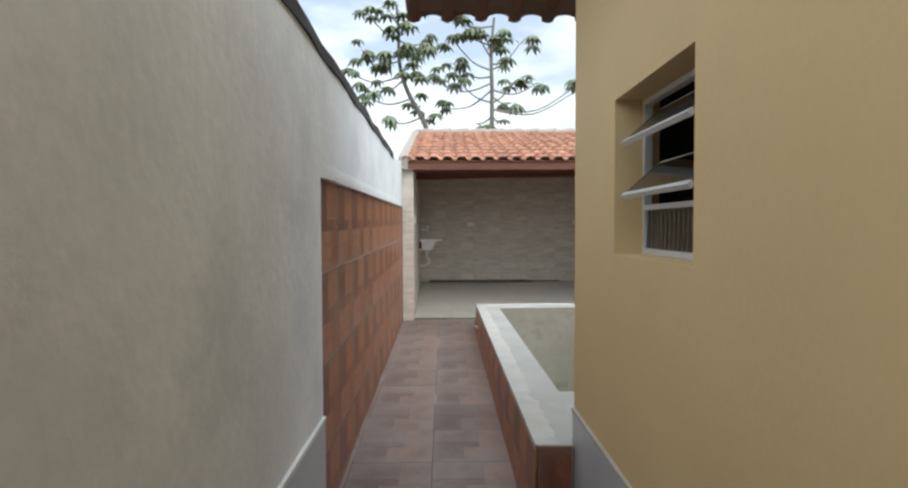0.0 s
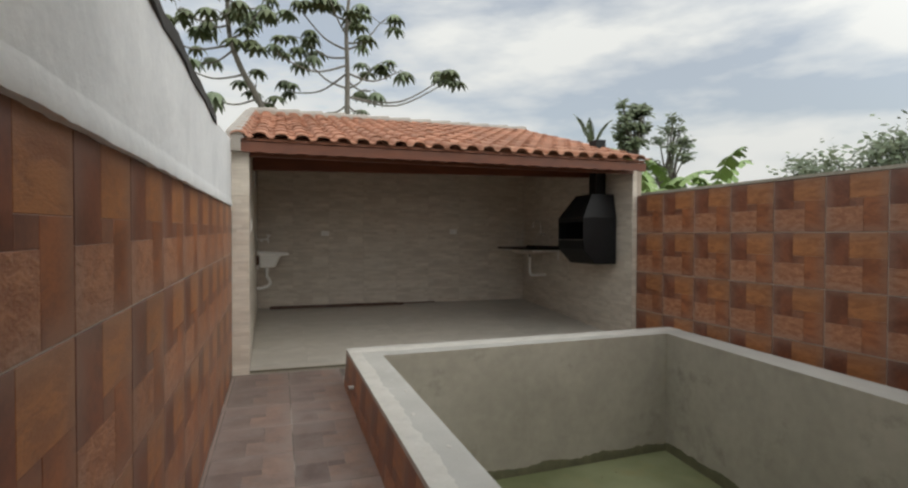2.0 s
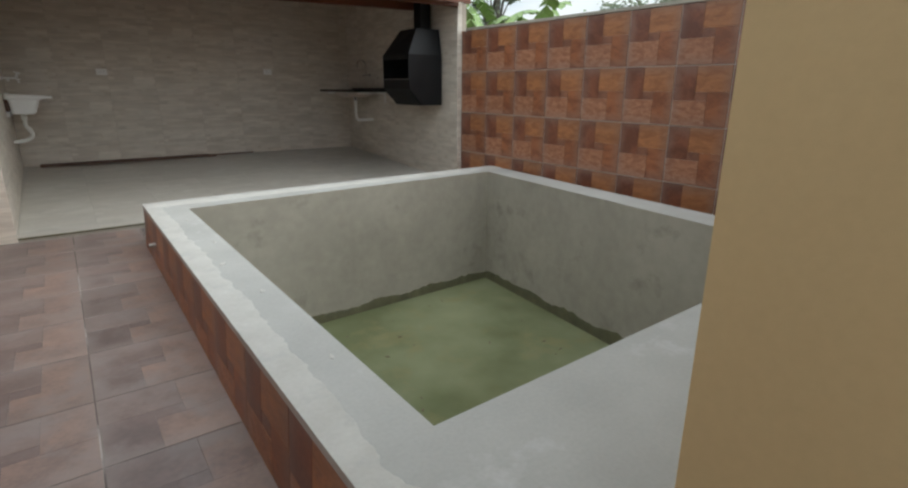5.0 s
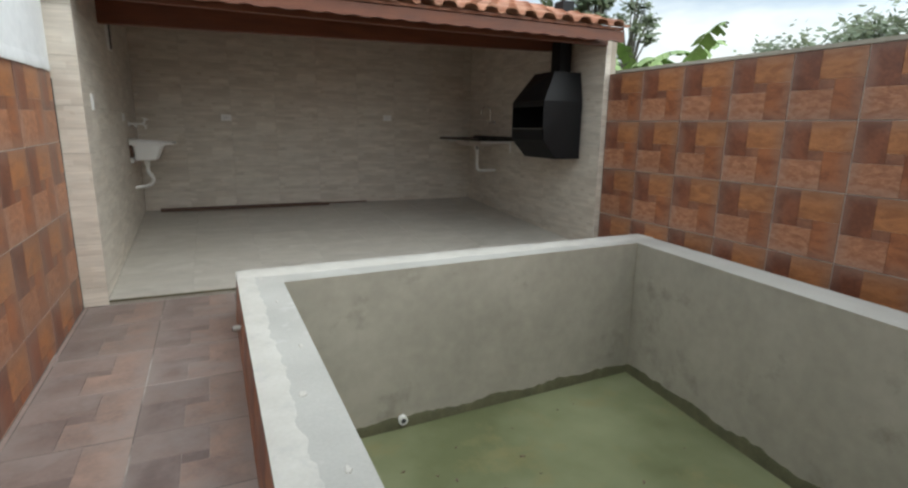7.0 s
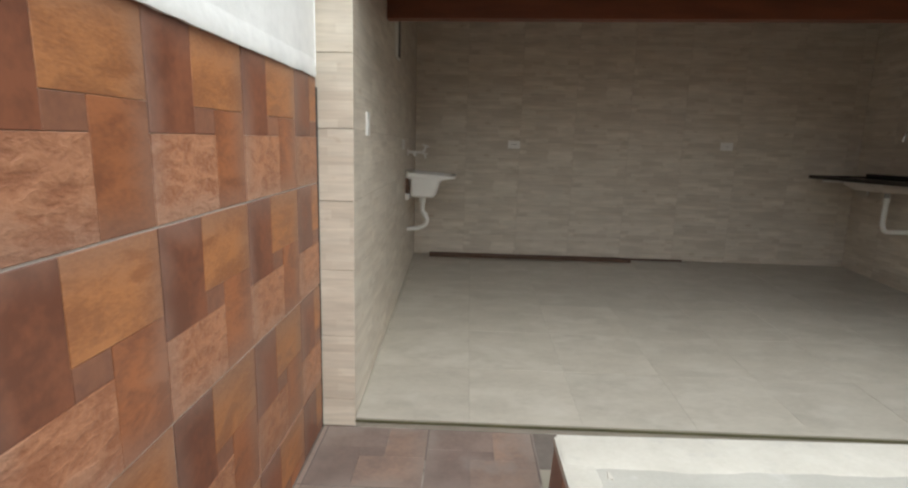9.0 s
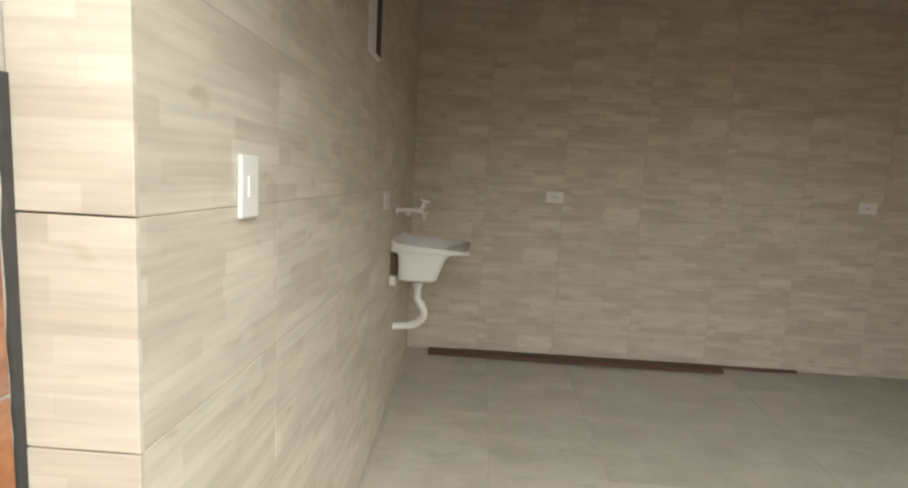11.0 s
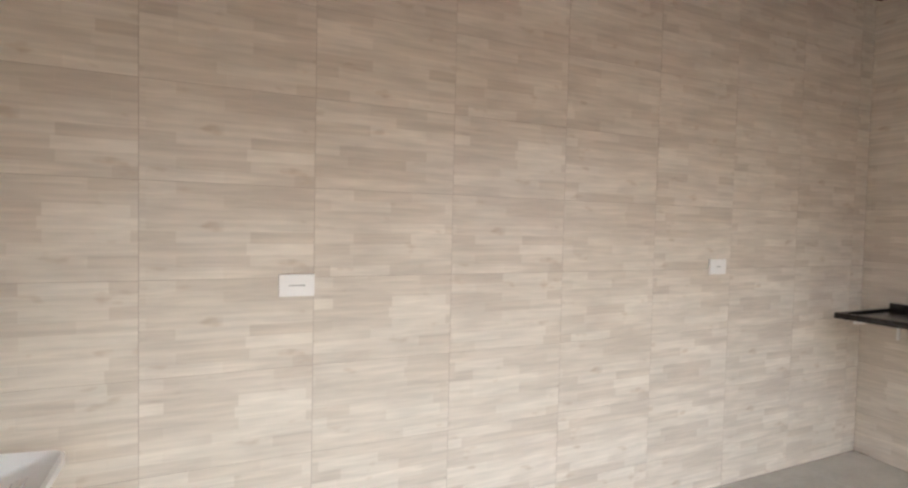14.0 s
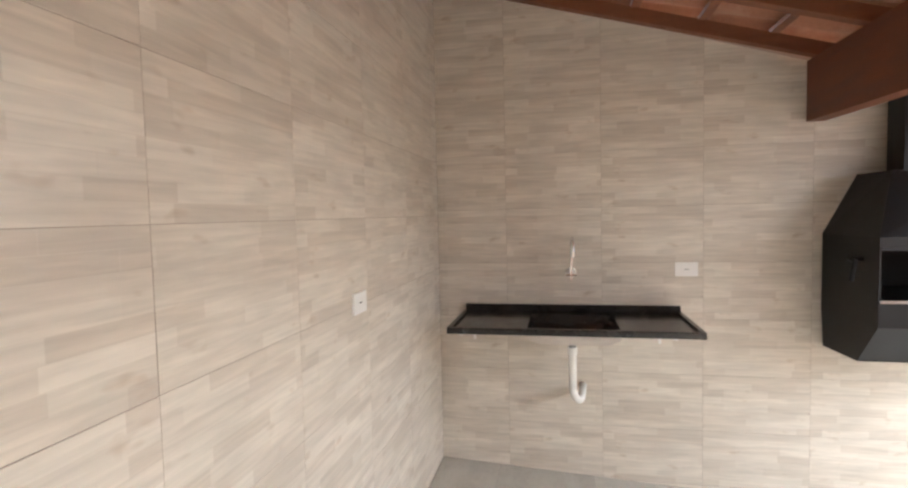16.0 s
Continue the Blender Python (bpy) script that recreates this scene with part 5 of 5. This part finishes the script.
def lay(parent, place, region, tw, th, u0, v0, mats, design, gap=0.004, thick=0.009, seam=0.0012, edge=0.0015, name="tile"):
    """Lays tiles over a region of a plane; place gives its origin, u, v and normal."""
    us, vs = [p[0] for p in region], [p[1] for p in region]
    for i in range(math.floor((min(us) - u0) / tw), math.ceil((max(us) - u0) / tw)):
        for j in range(math.floor((min(vs) - v0) / th), math.ceil((max(vs) - v0) / th)):
            cu, cv = u0 + (i + 0.5) * tw, v0 + (j + 0.5) * th
            pieces = []
            for a, b, c, d, slot, rise in design:
                g = lambda q: gap / 2 if q in (0, 1) else seam / 2
                p = [(u0 + (i + a) * tw + g(a), v0 + (j + b) * th + g(b)), (u0 + (i + c) * tw - g(c), v0 + (j + b) * th + g(b)),
                     (u0 + (i + c) * tw - g(c), v0 + (j + d) * th - g(d)), (u0 + (i + a) * tw + g(a), v0 + (j + d) * th - g(d))]
                p = clipped(p, region)
                if len(p) >= 3 and area(p) > 0.0004:
                    pieces.append(([(round(x - cu, 4), round(y - cv, 4)) for x, y in p], slot, rise))
            if not pieces:
                continue
            key = (name, mats[0].name, thick, tuple((tuple(p), sl) for p, sl, _ in pieces))
            if key not in made:
                sh = Shape()
                for p, slot, rise in pieces:
                    mx, my = sum(q[0] for q in p) / len(p), sum(q[1] for q in p) / len(p)
                    n = len(p)
                    ins = [(x + (edge if x < mx else -edge), y + (edge if y < my else -edge)) for x, y in p]
                    h = thick * rise
                    v = [(x, y, 0) for x, y in p] + [(x, y, h - edge * 0.6) for x, y in p] + [(x, y, h) for x, y in ins]
                    f = [tuple(range(2 * n, 3 * n))]
                    for k in range(n):
                        k2 = (k + 1) % n
                        f += [(k, k2, n + k2, n + k), (n + k, n + k2, 2 * n + k2, 2 * n + k)]
                    sh.add(v, f, slot)
                made[key] = sh.mesh(name, mats)
            ob = new(name, made[key])
            ob.parent = parent
            ob.matrix_basis = place @ Matrix.Translation((cu, cv, random.uniform(-0.0006, 0.0006))) @ Matrix.Rotation(random.uniform(-0.0015, 0.0015), 4, "X")


random.seed(11)
BROWN = [M["tile_dark"], M["tile_orange"], M["tile_light"], M["tile_rust"], M["tile_mid"]]
PAVE = [M["floor_dark"], M["floor_warm"], M["floor_mid"], M["floor_warm"], M["floor_dark"]]
SHED = [M["shed_tile"]]
# yard walls and the pool's side
lay(wall_left, on_wall((TILE_L, 0, -0.012 * 7.4), (0, 1, 0.012), (0, -0.012, 1)), [(3.295, -0.13), (8.625, -0.06), (8.625, 1.652), (3.295, 1.652)], 0.494, 0.484, 7.344, 1.168, BROWN, WHEEL, 0.0065, 0.005)
ru = Vector((RIGHT1 - RIGHT0, 3.6 - SHED_Y, 0)).normalized()
lay(wall_right, on_wall((RIGHT0, SHED_Y, 0), ru, (0, 0, 1)), [(-0.083, -0.05), (4.6, -0.05), (4.6, 1.892), (-0.083, 1.892)], 0.494, 0.494, 0.894, 1.41, BROWN, WHEEL, 0.007, 0.005)
pu = Vector((1.09 - 1.08, 3.30 - 8.035, 0)).normalized()
lay(pool, on_wall((1.062, 8.035, 0), pu, (0.07, 0, 1)), [(0.01, floor_z(8.0) - 0.02), (4.73, floor_z(3.3) - 0.02), (4.73, RIM - 0.004), (0.01, RIM - 0.004)], 0.5, 0.474, 0.0, RIM - 0.474, BROWN, WHEEL, 0.005)
lay(pool, on_wall((1.085, 3.30, 0), (1, 0, 0), (0, 0, 1)), [(0.0, floor_z(3.3)), (0.17, floor_z(3.3)), (0.17, RIM - 0.004), (0.0, RIM - 0.004)], 0.5, 0.474, 0.0, RIM - 0.474, BROWN, WHEEL, 0.005)
lay(wall_ext, on_wall((3.275, 3.36, 0), (0, -1, 0), (0, 0, 1)), [(-0.655, 0.28), (0.0, 0.28), (0.0, 2.6), (-0.655, 2.6)], 0.5, 0.474, 0.0, 0.28, BROWN, WHEEL, 0.007, 0.005)
xu = Vector((3.275 - 4.60, 4.02 - 4.46, 0)).normalized()
lay(wall_ext, on_wall((4.60, 4.46, 0), xu, (0, 0, 1)), [(0.0, 0.28), (1.39, 0.28), (1.39, 2.6), (0.0, 2.6)], 0.5, 0.474, 0.0, 0.28, BROWN, WHEEL, 0.007, 0.005)
# walkway
fu, fv = Vector((1, 0, 0)), Vector((0, 1, 0.022)).normalized()
lay(yard_floor, on_wall((0, 0, floor_z(0) - 0.008), fu, fv), [(0.022, -7.0), (1.075, -7.0), (1.075, 8.635), (0.022, 8.635)], 0.51, 0.51, 0.555, 6.645, PAVE, TURNED, 0.006, 0.007)
# shed walls and floor
lay(wall_shed_back, on_wall((0, BACK_Y + 0.009, 0), (1, 0, 0), (0, 0, 1)), [(SHED_L1, 0.207), (SHED_R1, 0.207), (SHED_R1, roof_z(BACK_Y) + 0.05), (SHED_L1, roof_z(BACK_Y) + 0.05)], 0.566, 0.332, 1.247, 2.095, SHED, PLAIN, 0.0019, 0.0082, edge=0.0008)
DEPTH = BACK_Y - SHED_Y
eu = Vector((SHED_R0 - SHED_R1, SHED_Y - BACK_Y, 0)).normalized()
lay(wall_shed_right, on_wall((SHED_R1 + 0.009, BACK_Y, 0), eu, (0, 0, 1)), [(0.0, 0.207), (BACK_Y - POST_Y, 0.004), (BACK_Y - POST_Y, 2.24), (0.0, roof_z(BACK_Y) + 0.04)], 0.568, 0.332, BACK_Y - 10.885, 2.125, SHED, PLAIN, 0.0019, 0.0082, edge=0.0008)
wu = Vector((SHED_L1 - SHED_L0, BACK_Y - SHED_Y, 0)).normalized()
lay(wall_shed_left, on_wall((SHED_L0 - 0.009, SHED_Y, 0), wu, (0, 0, 1)), [(0.0, 0.001), (DEPTH, 0.207), (DEPTH, roof_z(BACK_Y) + 0.04), (0.0, 2.22)], 0.566, 0.332, 9.715 - SHED_Y, 2.095, SHED, PLAIN, 0.0019, 0.0082, edge=0.0008)
lay(wall_shed_left, on_wall((0.012, SHED_Y, 0), (1, 0, 0), (0, 0, 1)), [(0.0, -0.04), (SHED_L0 - 0.012, -0.04), (SHED_L0 - 0.012, 2.235), (0.0, 2.235)], 0.566, 0.332, -0.2, 2.095, SHED, PLAIN, 0.0035, edge=0.001)
lay(wall_shed_right, on_wall((SHED_R0, POST_Y, 0), (1, 0, 0), (0, 0, 1)), [(0.0, -0.01), (RIGHT0 - 0.016 - SHED_R0, -0.01), (RIGHT0 - 0.016 - SHED_R0, 2.235), (0.0, 2.235)], 0.566, 0.332, -0.2, 2.095, SHED, PLAIN, 0.0035, edge=0.001)
sv = Vector((0, BACK_Y - SHED_Y, 0.205)).normalized()
lay(shed_floor, on_wall((0, SHED_Y, -0.008), (1, 0, 0), sv), [(SHED_L0 + 0.001, 0.003), (SHED_R0 - 0.001, 0.003), (SHED_R1 - 0.001, DEPTH + 0.004), (SHED_L1 + 0.001, DEPTH + 0.004)], 0.575, 0.575, SHED_L0, 0.003, [M["shed_floor"]], PLAIN, 0.0018, 0.0084)


# roof tiles
def roof_tile(width, length):
    sh = Shape()
    n, v, f = 19, [], []
    for row, (yy, lift) in enumerate(((0, 0.020), (length, 0.0))):
        for layer in (0.0, -0.013):
            for k in range(n):
                q = k / (n - 1)
                z = 0.040 * math.sin(math.pi * q / 0.66) ** 0.38 if 0 < q < 0.66 else -0.012 * math.sin(math.pi * (q - 0.66) / 0.34)
                v.append(((q - 0.5) * width * 1.06, yy, z + lift + layer + 0.02))
    A = lambda row, layer, k: (row * 2 + layer) * n + k
    for k in range(n - 1):
        f += [(A(0, 0, k), A(0, 0, k + 1), A(1, 0, k + 1), A(1, 0, k)), (A(0, 1, k + 1), A(0, 1, k), A(1, 1, k), A(1, 1, k + 1)), (A(0, 1, k), A(0, 1, k + 1), A(0, 0, k + 1), A(0, 0, k))]
    return sh.add(v, f).mesh("roof_tile", [M["clay"]], True)


TILE_W = (X1 - X0) / COLS
tile_mesh = roof_tile(TILE_W, GA / math.cos(math.atan(SLOPE)) * 1.12)
random.seed(5)
lean = math.degrees(math.atan(SLOPE))
for r in range(ROWS):
    for c in range(COLS):
        y = EAVE - 0.02 + r * GA
        o = new("roof_tile", tile_mesh)
        o.parent = roof
        o.matrix_basis = pose(X0 + (c + 0.5) * TILE_W + random.uniform(-0.004, 0.004), y + random.uniform(-0.008, 0.008), roof_z(y) + RAFT_H + 0.022 + random.uniform(-0.002, 0.003), lean + random.uniform(-0.5, 0.5), random.uniform(-0.8, 0.8), random.uniform(-0.8, 0.8))
yr = 12.09
s = Shape()
for k in range(13):
    x0 = X0 + k * (X1 - X0) / 13
    s.tube([(x0, yr, roof_z(yr) + 0.115), (x0 + 0.40, yr, roof_z(yr) + 0.135)], [0.075, 0.085], 12)
part("ridge_cap", s, M["ridge"], roof, "mortared ridge tiles", True)
s = Shape()
v, f = [], []
for i in range(40):
    y = EAVE + (12.1 - EAVE) * i / 39
    z = roof_z(y) + RAFT_H
    d = 0.012 * noise.noise((y * 5, 0, 2))
    v += [(-0.035, y, z - 0.04), (-0.025, y, z + 0.095 + d), (0.10, y, z + 0.105 + d), (0.15, y, z + 0.04)]
    if i:
        a = 4 * i
        f += [(a - 4 + k, a - 3 + k, a + k + 1, a + k) for k in range(3)]
s.add(v, f + [(0, 1, 2, 3)])
part("verge_mortar", s, M["ridge"], roof, "rough mortar verge", True)

s = Shape().box(-0.028, 0.108, 8.505, 8.575, 2.192, 2.330, b=0.008)
part("verge_end", s, M["ridge"], roof, "rough grey mortar end of the front board")

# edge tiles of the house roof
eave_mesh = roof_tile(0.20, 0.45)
# clay coloured dark for the shade under the overhang
eave_mesh.materials[0] = M["shade_clay"]
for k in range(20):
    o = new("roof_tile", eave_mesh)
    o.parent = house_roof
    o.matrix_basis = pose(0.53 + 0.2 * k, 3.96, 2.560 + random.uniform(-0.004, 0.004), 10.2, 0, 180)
